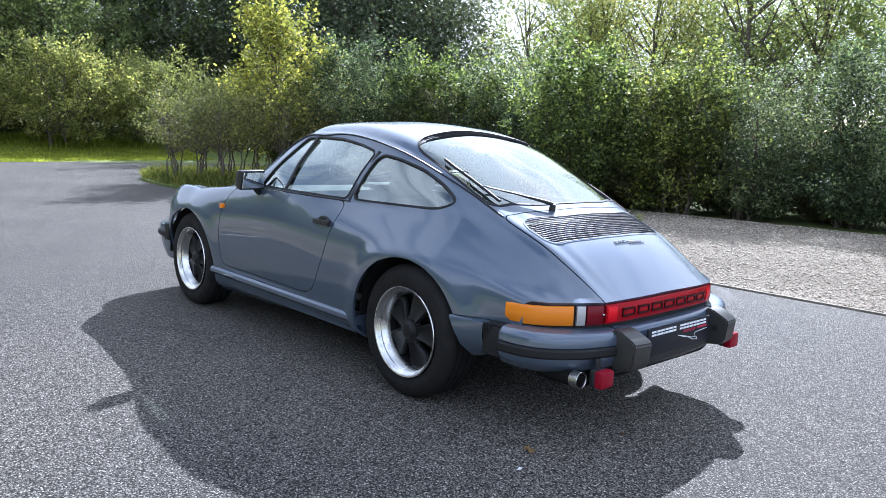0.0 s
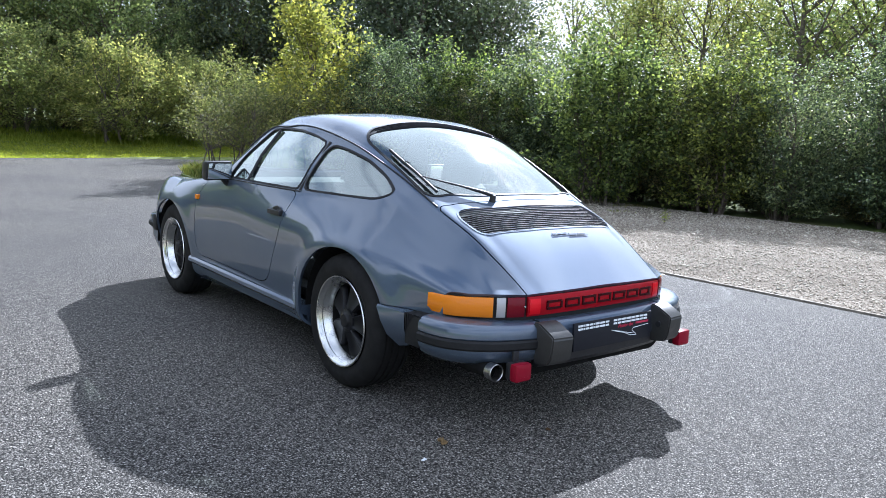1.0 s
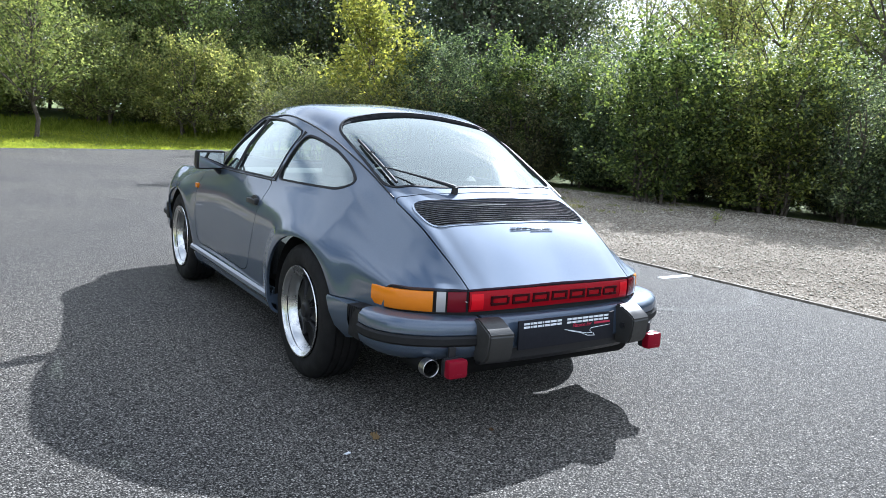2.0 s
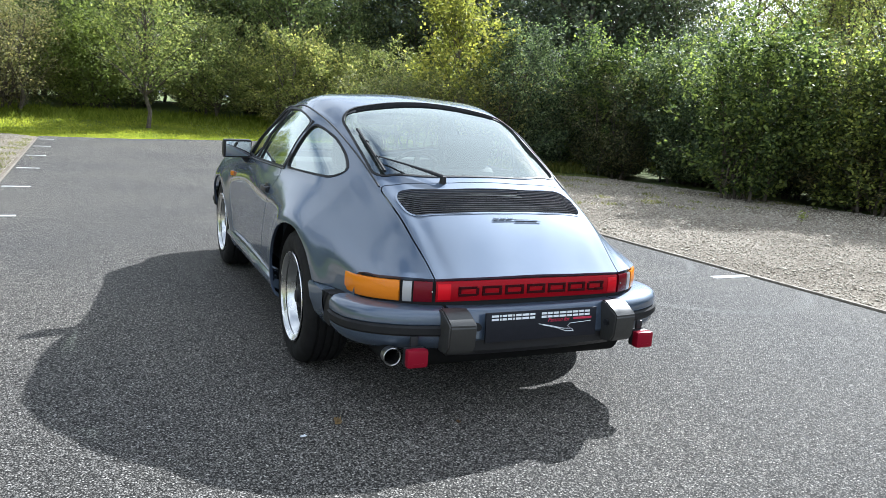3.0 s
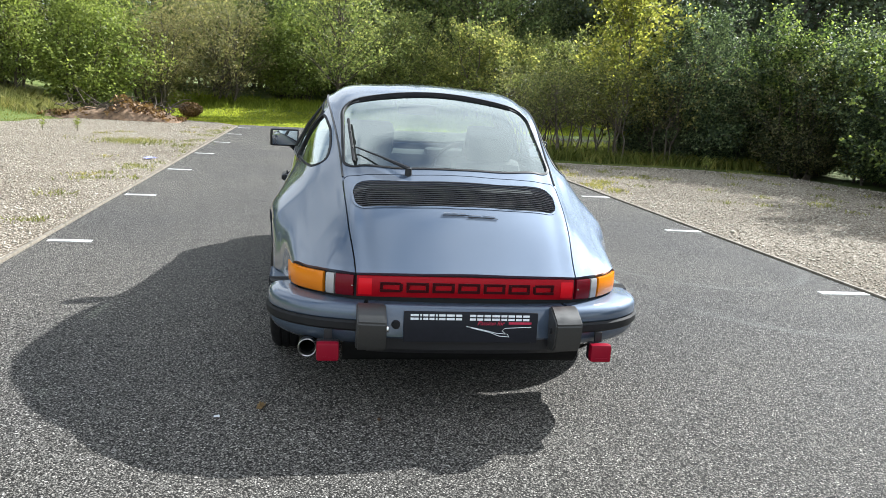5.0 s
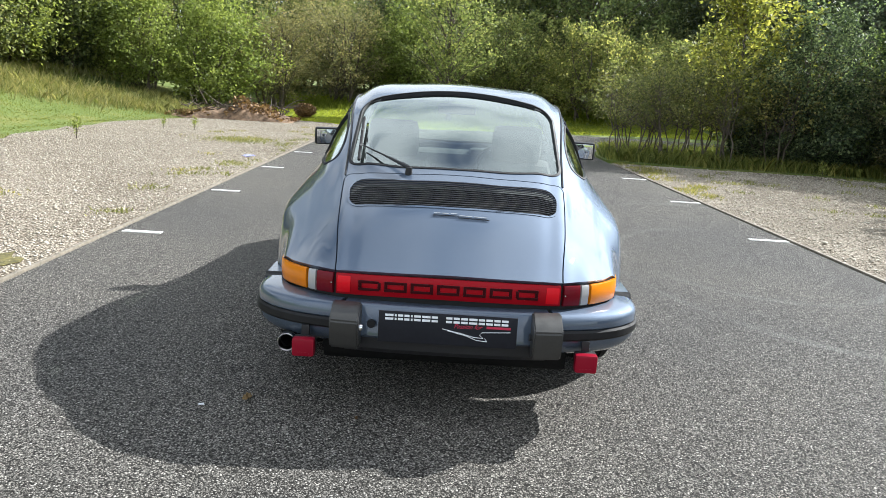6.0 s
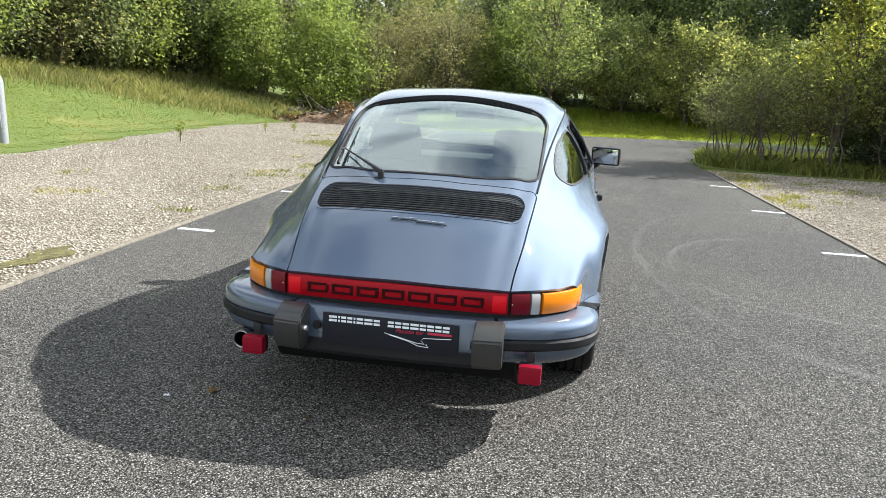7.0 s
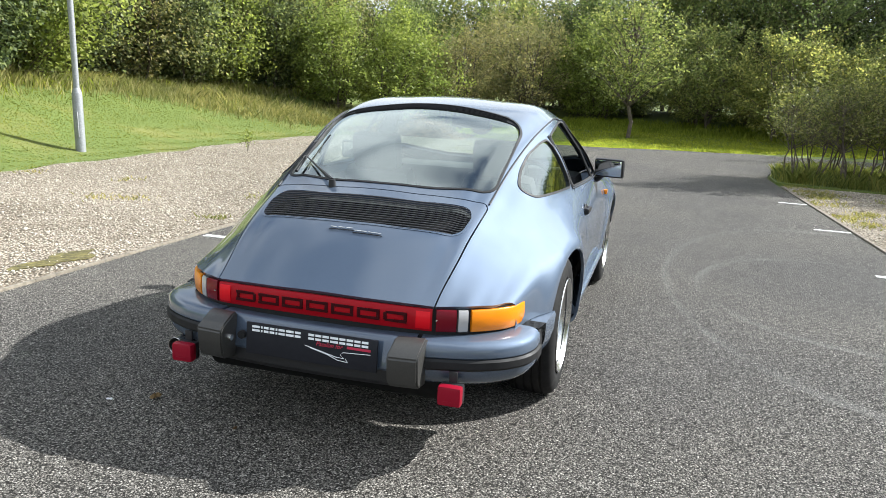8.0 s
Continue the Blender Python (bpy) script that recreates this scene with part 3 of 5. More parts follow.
def plant(name, height, radius, base, leaves, leaf, material, label, seed, trunk=0.05, stems=1, twigs=150, shape=0.75, whips=0.15, fill=0.25, full=0.95):
    """A tree or bush: tapered stems with limbs, and leaves set along many twigs so that the outline is ragged."""
    g = np.random.default_rng(seed)
    root = empty(name)
    vs, fs = [], []

    def bar(path, r, sides):
        v, f = tube(path, r, sides)
        fs.extend(tuple(i + len(vs) for i in q) for q in f)
        vs.extend(v)

    spines = []
    for s in range(stems):
        a = g.uniform(0, 6.28)
        foot = np.array([math.cos(a), math.sin(a), 0]) * radius * (0.35 * g.uniform(0.3, 1) if stems > 1 else 0.0)
        top = np.array([math.cos(a), math.sin(a), 0]) * radius * (0.55 if stems > 1 else 0.05) + (0, 0, height * 0.82)
        pts = [foot + (top - foot) * t + g.normal(0, 0.035, 3) * (t > 0) * radius for t in np.linspace(0, 1, 8)]
        pts[0][2] = -0.1
        bar(pts, [trunk * (1.15 - q) for q in np.linspace(0, 0.95, 8)], 6)
        spines.append(np.array(pts))
    lob = g.uniform(0, 6.28, 5)

    def prof(t):
        return np.minimum(1.0, 0.5 + 1.4 * t) * np.sqrt(np.clip(1 - np.clip((t - 0.25) / 0.80, 0, 1) ** (3.4 * shape), 0.02, 1))

    P, A = [], []
    per = int(leaves * (1 - fill) / twigs)
    shoots = 6
    for k in range(twigs):
        sp = spines[k % stems]
        t = g.uniform(0, 1) ** 0.75
        z = base + (height - base) * t
        th = g.uniform(0, 6.28)
        r = radius * float(prof(t)) * (1 + 0.16 * math.sin(3 * th + lob[0] + 4 * t) + 0.12 * math.sin(5 * th + lob[1] - 7 * t))
        end = np.array([r * math.cos(th), r * math.sin(th), z])
        if g.uniform() < whips:
            end = end * np.array([0.8, 0.8, 1]) + np.array([0, 0, g.uniform(0.10, 0.24) * height])
        i = int(np.argmin(np.abs(sp[:, 2] - max(base * 0.8, z - 0.55 * r - 0.12 * height))))
        st = sp[min(i, 6)]
        mid = st * 0.45 + end * 0.55 + np.array([0, 0, 0.10 * r])
        if k < 60:
            bar([st, mid, end], [trunk * 0.32, trunk * 0.18, trunk * 0.05], 4)
        # leafy shoots along the twig, pointing outward and up
        for q in range(shoots):
            n = per // shoots
            u = g.uniform(0.35, 1.0) if q else 1.0
            root_ = (1 - u) ** 2 * st + 2 * u * (1 - u) * mid + u ** 2 * end
            way = (end - st) / (np.linalg.norm(end - st) + 1e-9) * 0.7 + g.normal(0, 0.5, 3) + np.array([0, 0, 0.35])
            way /= np.linalg.norm(way)
            L = (0.05 + 0.075 * g.uniform()) * height + 1.5 * leaf
            c = g.uniform(-0.25, 1, n)[:, None]
            side = g.normal(0, 1, (n, 3))
            P.append(root_ + way * c * L + np.array([0, 0, -0.12 * L]) * c * c + side * leaf * (0.75 + 0.5 * (1 - c)))
            A.append(way * 0.5 + side * 0.35)
    n = int(leaves * fill)
    t = g.uniform(0, 1, n)
    th = g.uniform(0, 6.28, n)
    r = radius * prof(t) * np.sqrt(g.uniform(0, 0.55, n))
    P.append(np.stack([r * np.cos(th), r * np.sin(th), base + (height - base) * full * t], 1))
    A.append(g.normal(0, 0.3, (n, 3)))
    P, A = np.vstack(P), np.vstack(A)
    P[:, 2] = np.maximum(P[:, 2], 0.05 + g.uniform(0, 0.25, len(P)))
    mesh_ob("trunk" if stems == 1 else "stem", vs, fs, BARK, root, sharp=60)
    crown = new("crown", leaf_mesh("crown", P, leaf, material, g, 0.3, material is LEAF_BROAD or material is LEAF_LIME, A))
    crown.parent = root
    return tagged(root, label, "tree" if stems == 1 else "bush")


USED = set()


def place(src, x, y, s=1.0, sz=1.0, turn=0.0, group="", label="", width=1.0):
    """The plant itself the first time, a copy afterwards."""
    z = float(bank(np.array(x), np.array(y))) - 0.02
    m = Matrix.Translation((x, y, z)) @ Matrix.Rotation(turn, 4, "Z") @ Matrix.Diagonal((s * width, s * width, s * sz, 1))
    if src in USED:
        ob = copy_thing(src, m)
    else:
        USED.add(src)
        ob = src
    made.append((ob, m))
    return tagged(ob, label, group=group)


made = []

# ---- planting ----
hedge_a = plant("hedge_bush", 2.5, 1.35, 0.10, 34000, 0.050, LEAF_HEDGE, "dense green hedge bush, shaded below and sunlit on top", 11, 0.03, 5, 120, 0.95, 0.42, 0.42, 0.58)
hedge_b = plant("hedge_bush", 2.7, 1.30, 0.10, 34000, 0.050, LEAF_HEDGE, "dense green hedge bush, shaded below and sunlit on top", 12, 0.03, 5, 120, 0.9, 0.45, 0.42, 0.58)
hedge_c = plant("hedge_bush", 2.3, 1.40, 0.10, 34000, 0.047, LEAF_MIXED, "dense hedge bush with olive and rusty leaves", 23, 0.03, 6, 125, 0.95, 0.48, 0.42, 0.58)
broad = plant("hazel_bush", 3.1, 1.5, 0.15, 22000, 0.070, LEAF_BROAD, "tall hedge bush with broad bright green leaves", 24, 0.03, 6, 130, 0.75, 0.35, 0.2)
far_a = plant("hedge_bush", 2.6, 1.35, 0.10, 16000, 0.078, LEAF_BANK, "dense leafy bush in a tall hedge", 61, 0.03, 5, 150, 0.95, 0.42, 0.42, 0.75)
far_b = plant("hedge_bush", 2.5, 1.4, 0.10, 16000, 0.074, LEAF_RUSTY, "dense leafy bush with olive and rusty leaves", 62, 0.03, 5, 150, 0.95, 0.45, 0.42, 0.75)
olive = plant("olive_shrub", 3.0, 2.2, 0.20, 20000, 0.075, LEAF_OLIVE, "wide olive green shrub with arching twigs", 13, 0.04, 6, 130, 0.65, 0.22)
brown = plant("brown_shrub", 3.2, 1.9, 0.20, 16000, 0.065, LEAF_BROWN, "wide twiggy shrub with brownish green leaves", 25, 0.04, 7, 240, 0.65, 0.3, 0.2)
willow = plant("willow_bush", 2.7, 1.7, 0.10, 19000, 0.08, LEAF_WILLOW, "rounded fresh green willow bush", 26, 0.03, 7, 240, 0.6, 0.3)
lime = plant("young_tree", 3.7, 1.15, 0.5, 8500, 0.080, LEAF_LIME, "young tree with bright yellow-green leaves", 14, 0.04, 1, 80, 0.8, 0.3, 0.2)
tree_a = plant("tree", 6.0, 2.6, 0.5, 20000, 0.115, LEAF_TREE, "leafy green tree at the edge of the lawn", 15, 0.10, 1, 120, 0.75, 0.2)
tree_b = plant("tree", 7.0, 2.5, 0.5, 20000, 0.115, LEAF_TREE, "tall leafy green tree behind the bushes", 16, 0.10, 1, 120, 0.9, 0.2)
tree_c = plant("dark_tree", 7.0, 2.9, 0.4, 22000, 0.125, LEAF_SHADED, "dark green tree, its shade put into the leaf colour", 17, 0.12, 1, 130, 0.75, 0.15)
thin = plant("bare_tree", 6.5, 2.2, 1.5, 16000, 0.085, LEAF_OLIVE, "thin-leaved olive tree with visible bare branches", 27, 0.09, 2, 160, 0.8, 0.3, 0.1)
clump = plant("corner_shrub", 1.85, 1.0, 0.78, 3700, 0.048, LEAF_CLUMP, "sparse shrub with bare lower stems in rough grass", 18, 0.016, 7, 110, 0.7, 0.2, 0.2)
small_tree = plant("lawn_tree", 4.1, 1.55, 1.15, 8000, 0.085, LEAF_TREE, "small tree with a clear trunk on the lawn", 19, 0.06, 1, 85, 0.8, 0.25, 0.2)

HEDGE = "hedge along the gravel"
spots = [(11.4, -7.0), (11.4, -5.0), (11.4, -3.2), (11.3, -1.4), (11.2, 0.3), (10.9, 2.0), (10.4, 3.7), (10.0, 5.4), (9.7, 7.1), (9.3, 8.7), (8.5, 10.3), (7.4, 11.6), (6.3, 12.1)]
for i, (x, y) in enumerate(spots):
    place((hedge_a, hedge_c, hedge_b)[i % 3], x + 0.15 * math.sin(5 * i), y, 1.0 + 0.08 * math.sin(3 * i), 1.0, 1.3 * i, HEDGE)
for i, (x, y) in enumerate(spots):
    place((far_b, far_a)[i % 2], x + 0.75, y + 0.8, 0.72, 0.6, 0.9 * i, HEDGE)
for i, (x, y) in enumerate(spots):
    place((hedge_b, hedge_c)[i % 2], x + 0.55, y + 0.85, 0.8, 0.55, 1.7 * i, HEDGE)
for i, (x, y, s) in enumerate([(8.1, 6.4, 0.88), (9.3, 4.9, 0.84), (9.1, 9.6, 0.82), (8.2, 10.9, 0.88)]):
    place(broad, x + 0.35, y, s, 1.0, 2.1 * i + 0.4, HEDGE)
for i, (x, y) in enumerate([(13.2, -5.0), (13.0, -1.8), (12.8, 1.2), (12.2, 4.4), (11.8, 7.2), (10.8, 10.2), (9.0, 12.4)]):
    place((far_b, far_a)[i % 2], x, y, 0.9, 0.85, 2.1 * i + 0.4, HEDGE)
for i, (x, y, s) in enumerate([(3.35, 11.9, 0.95), (4.2, 11.7, 1.0), (5.1, 11.6, 1.05), (3.7, 12.8, 0.9), (6.1, 11.6, 1.05), (4.8, 12.7, 1.0)]):
    place(clump, x, y, s, 1.0, 1.1 * i, "sparse shrubs at the corner")
place(lime, 5.55, 12.4, 1.0, 1.0, 0.0, "yellow-green young trees")
place(small_tree, -0.6, 21.6, 1.0, 1.0, 0.6)
for x, y, s, src in [(4.4, 23.4, 1.05, olive), (7.2, 23.6, 1.0, olive), (-4.9, 24.2, 1.1, brown), (-7.9, 20.6, 1.15, willow), (-9.8, 19.0, 1.0, willow), (-6.4, 22.5, 0.95, brown), (1.5, 25.2, 1.1, olive), (-2.4, 25.6, 1.1, willow), (9.4, 23.6, .85, olive)]:
    place(src, x, y, s, 1.0, x * 1.7, "bushes along the far lawn")
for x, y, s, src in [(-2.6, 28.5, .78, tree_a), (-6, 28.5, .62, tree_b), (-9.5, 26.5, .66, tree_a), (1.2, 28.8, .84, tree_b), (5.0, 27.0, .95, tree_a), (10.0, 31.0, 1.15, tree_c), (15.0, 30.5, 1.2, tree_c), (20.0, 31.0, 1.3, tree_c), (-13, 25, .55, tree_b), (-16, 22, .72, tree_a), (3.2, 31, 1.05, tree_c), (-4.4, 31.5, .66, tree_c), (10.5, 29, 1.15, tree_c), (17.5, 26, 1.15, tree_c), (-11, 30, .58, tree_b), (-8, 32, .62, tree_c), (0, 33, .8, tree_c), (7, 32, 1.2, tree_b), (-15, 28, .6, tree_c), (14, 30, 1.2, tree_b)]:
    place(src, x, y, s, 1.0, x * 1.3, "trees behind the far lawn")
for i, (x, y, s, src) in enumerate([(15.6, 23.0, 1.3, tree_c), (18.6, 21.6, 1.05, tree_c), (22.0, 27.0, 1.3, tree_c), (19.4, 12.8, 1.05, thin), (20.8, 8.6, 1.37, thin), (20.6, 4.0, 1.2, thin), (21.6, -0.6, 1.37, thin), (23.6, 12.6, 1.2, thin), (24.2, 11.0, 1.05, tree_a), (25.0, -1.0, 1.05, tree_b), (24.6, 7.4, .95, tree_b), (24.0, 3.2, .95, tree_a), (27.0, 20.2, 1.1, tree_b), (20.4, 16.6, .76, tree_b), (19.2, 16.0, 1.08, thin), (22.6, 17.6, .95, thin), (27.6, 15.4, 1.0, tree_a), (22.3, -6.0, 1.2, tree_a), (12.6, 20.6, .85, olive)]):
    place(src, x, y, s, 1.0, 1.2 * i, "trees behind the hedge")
for i in range(13):
    y = 0.0 + 1.7 * i
    place((far_b, far_a, willow, far_a)[i % 4], float(gravel_left(y)) - 5.0 - 0.35 * math.sin(2 * i), y, 1.2, 1.1, 1.9 * i, "bushes on top of the bank")
for i in range(13):
    y = 0.8 + 1.7 * i
    place((far_b, far_a, far_a)[i % 3], float(gravel_left(y)) - 5.6 - 0.25 * math.sin(2 * i), y, 1.12, 1.0, 2.7 * i, "bushes on top of the bank")
for i in range(11):
    y = -1.5 + 2.2 * i
    place((far_a, olive, far_b)[i % 3], float(gravel_left(y)) - 6.9 - 0.35 * math.sin(3 * i), y, 1.35, 1.15, 2.3 * i, "bushes on top of the bank")
for i in range(9):
    y = -1 + 2.9 * i
    place((tree_a, tree_b)[i % 2], float(gravel_left(y)) - 9.0 + 0.6 * math.sin(3 * i), y, 0.8, 0.9, 0.7 * i, "trees on top of the bank")
for i in range(12):
    x = -16 + 2.9 * i
    place((olive, far_b, far_a)[i % 3], x, 29.5 + 0.8 * math.sin(2.1 * i), 1.5, 1.2, 1.1 * i, "undergrowth behind the far trees")
for i in range(12):
    x = -15.5 + 2.1 * i
    place((far_b, far_a, far_b)[i % 3], x, 26.9 + 0.5 * math.sin(2.7 * i), 0.8, 0.75, 1.7 * i, "low undergrowth below the far trees")
for ob, m in made:
    ob.matrix_basis = m

# ---- lawn and gravel clutter ----
POST = empty("lamp_post", Matrix.Translation((-8.27, 6.85, 0.04)) @ Matrix.Rotation(radians(-1.8), 4, "Y"))
tagged(POST, "tapered grey steel lamp post standing on the lawn", "lamp post")
v, f = tube([(0, 0, -0.3), (0, 0, 0.93), (0, 0, 0.97), (0, 0, 1.03)], [0.080, 0.080, 0.074, 0.050], 20)
base_ob = mesh_ob("post_base", v, f, STEEL, POST, sharp=30)
v, f = tube([(0, 0, 1.0), (0, 0, 5.6)], [0.048, 0.042], 18)
mesh_ob("post_shaft", v, f, STEEL, POST, sharp=30)
bm = bmesh.new()
box(bm, 0.02, -0.083, 0.45, 0.09, 0.016, 0.40, 0.004)
part("access_door", bm, STEEL, base_ob)
bm = bmesh.new()
box(bm, 0.25, 0, 5.65, 0.62, 0.20, 0.10, 0.03)
part("lantern", bm, STEEL, POST)

PILE = empty("brush_pile", Matrix.Translation((-6.4, 17.6, 0.0)))
tagged(PILE, "heap of reddish soil, dead leaves and cut branches", "brush pile")
gp = np.random.default_rng(41)
vs, fs = [], []
for i in range(33):
    for j in range(13):
        x, y = -1.9 + 3.6 * i / 32, -0.7 + 1.4 * j / 12
        h = max(0, 1 - (y / 0.68) ** 2) * (0.27 + 0.13 * math.sin(x * 2.3 + 1) + 0.07 * math.sin(x * 6.1)) * max(0, 1 - (x / 1.9) ** 4)
        h += 0.12 * noise.noise(Vector((x * 3, y * 3, 1))) * (h > 0.02) + 0.08 * noise.noise(Vector((x * 9, y * 9, 4))) * (h > 0.02)
        vs.append((x, y, max(h, -0.03)))
fs = [(i * 13 + j, i * 13 + j + 1, i * 13 + j + 14, i * 13 + j + 13) for i in range(32) for j in range(12)]
mesh_ob("soil_mound", vs, fs, SOIL, PILE, sharp=80)
for k in range(64):
    a, x, y = gp.uniform(0, 6.28), 1.5 - 3.0 * gp.uniform() ** 1.7, gp.uniform(-0.5, 0.4)
    L, up = gp.uniform(0.3, 0.8), gp.uniform(-0.1, 0.7)
    p = np.array([x, y, gp.uniform(0.15, 0.42)])
    q = p + np.array([math.cos(a) * L, math.sin(a) * L * 0.6, up * L])
    v, f = tube([p, (p + q) / 2 + gp.normal(0, 0.05, 3), q], [0.016, 0.012, 0.005], 5)
    mesh_ob("branch", v, f, BARK, PILE)
px = gp.uniform(-1.8, 1.7, 2200)
heap = (0.20 + 0.10 * np.sin(3.1 * px) + 0.07 * np.sin(7.3 * px + 1) + 0.10 * (px > 0)) * np.clip(1.15 - np.abs(px) / 1.8, 0.1, 1)
P = np.stack([px, gp.normal(-0.05, 0.26, 2200), heap * gp.uniform(0.5, 1.5, 2200) + 0.03], 1)
lv = new("dead_leaves", leaf_mesh("dead_leaves", P, 0.10, DEADLEAF, gp))
lv.parent = PILE

RUST = empty("dead_shrub", Matrix.Translation((-4.95, 19.9, float(bank(np.array(-4.95), np.array(19.9))))))
tagged(RUST, "small round rust-brown dead shrub on the lawn", "shrub")
gp = np.random.default_rng(42)
P = gp.normal(0, 1, (2200, 3))
P /= np.linalg.norm(P, axis=1, keepdims=True)
P = P * gp.uniform(0.4, 1.0, (2200, 1)) ** 0.5 * np.array([0.34, 0.34, 0.22]) + np.array([0, 0, 0.22])
lv = new("dead_leaves", leaf_mesh("dead_leaves", P, 0.06, DEADLEAF, gp))
lv.parent = RUST
v, f = tube([(0, 0, -0.05), (0.02, 0, 0.2), (0, 0.03, 0.38)], [0.03, 0.02, 0.008], 6)
mesh_ob("stem", v, f, BARK, RUST)


def crumpled(name, x, y, z, sx, sy, sz, material, label, category, seed):
    bm = bmesh.new()
    bmesh.ops.create_grid(bm, x_segments=10, y_segments=8, size=0.5)
    for w in bm.verts:
        n3 = noise.noise(Vector((w.co.x * 4 + seed, w.co.y * 4, seed)))
        w.co = Vector((w.co.x * sx, w.co.y * sy, abs(n3) * sz + 0.008))
    g = bmesh.ops.extrude_face_region(bm, geom=list(bm.faces))
    for w in g["geom"]:
        if isinstance(w, bmesh.types.BMVert):
            w.co.z += 0.003
    ob = part(name, bm, material, sharp=70)
    ob.matrix_basis = pose(x, y, z, 0, 0, 35 * seed)
    return tagged(ob, label, category)


crumpled("plastic_wrapper", -3.3, 8.05, 0.014, 0.20, 0.11, 0.05, BLUEPLASTIC, "crumpled blue plastic wrapper lying on gravel", "litter", 1.7)
crumpled("plastic_sheet", -5.6, 17.6, 0.02, 0.9, 0.35, 0.10, WHITEPLASTIC, "crumpled white plastic sheet by the lawn edge", "litter", 2.4)
for x, y, s, lab in ((-0.763, -0.807, 0.028, "small dry brown fallen leaf on the asphalt"), (-0.30, -0.93, 0.012, "small dry curled leaf on the asphalt")):
    crumpled("fallen_leaf", x, y, 0.0, s * 1.6, s, s * 0.8, DEADLEAF, lab, "leaf", 3.1 + x)
crumpled("paper_scrap", -0.92, -0.90, 0.0, 0.022, 0.012, 0.006, WHITEPLASTIC, "tiny white paper scrap on the asphalt", "litter", 0.6)

bm = bmesh.new()
ring = [bm.verts.new((-2.93 + (0.11 + 0.05 * math.sin(5 * a)) * math.cos(a), 0.92 + (0.34 + 0.12 * math.sin(3 * a + 1)) * math.sin(a), 0.013)) for a in np.linspace(0, 6.283, 28, endpoint=False)]
bm.faces.new(ring)
g = bmesh.ops.extrude_face_region(bm, geom=list(bm.faces))
for w in g["geom"]:
    if isinstance(w, bmesh.types.BMVert):
        w.co.z += 0.005
tagged(part("moss_patch", bm, MOSS), "damp brown-green moss patch on the gravel edge", "moss")
SAPLING = plant("gravel_weed", 0.40, 0.07, 0.06, 200, 0.04, LEAF_WILLOW, "single green weed growing at the gravel edge", 51, 0.008, 1, 14, 0.8, 0.2, 0.1)
SAPLING.matrix_basis = Matrix.Translation((-6.65, 9.3, 0.0))
tagged(SAPLING, category="weed", group="tall weeds")
for x, y, s in ((6.4, 10.0, 0.8), (-6.45, 12.6, 0.6), (6.85, 3.8, 0.5), (-5.85, 12.8, 0.7)):
    copy_thing(SAPLING, Matrix.Translation((x, y, 0.0)) @ Matrix.Diagonal((s, s, s, 1)))

# ---- car body surface ----
CAR = empty("car", Matrix.Translation((0.010, 0, 0)) @ Matrix.Rotation(radians(1.1), 4, "Z"))
tagged(CAR, "slate blue metallic rear-engined coupe parked on the asphalt", "car")

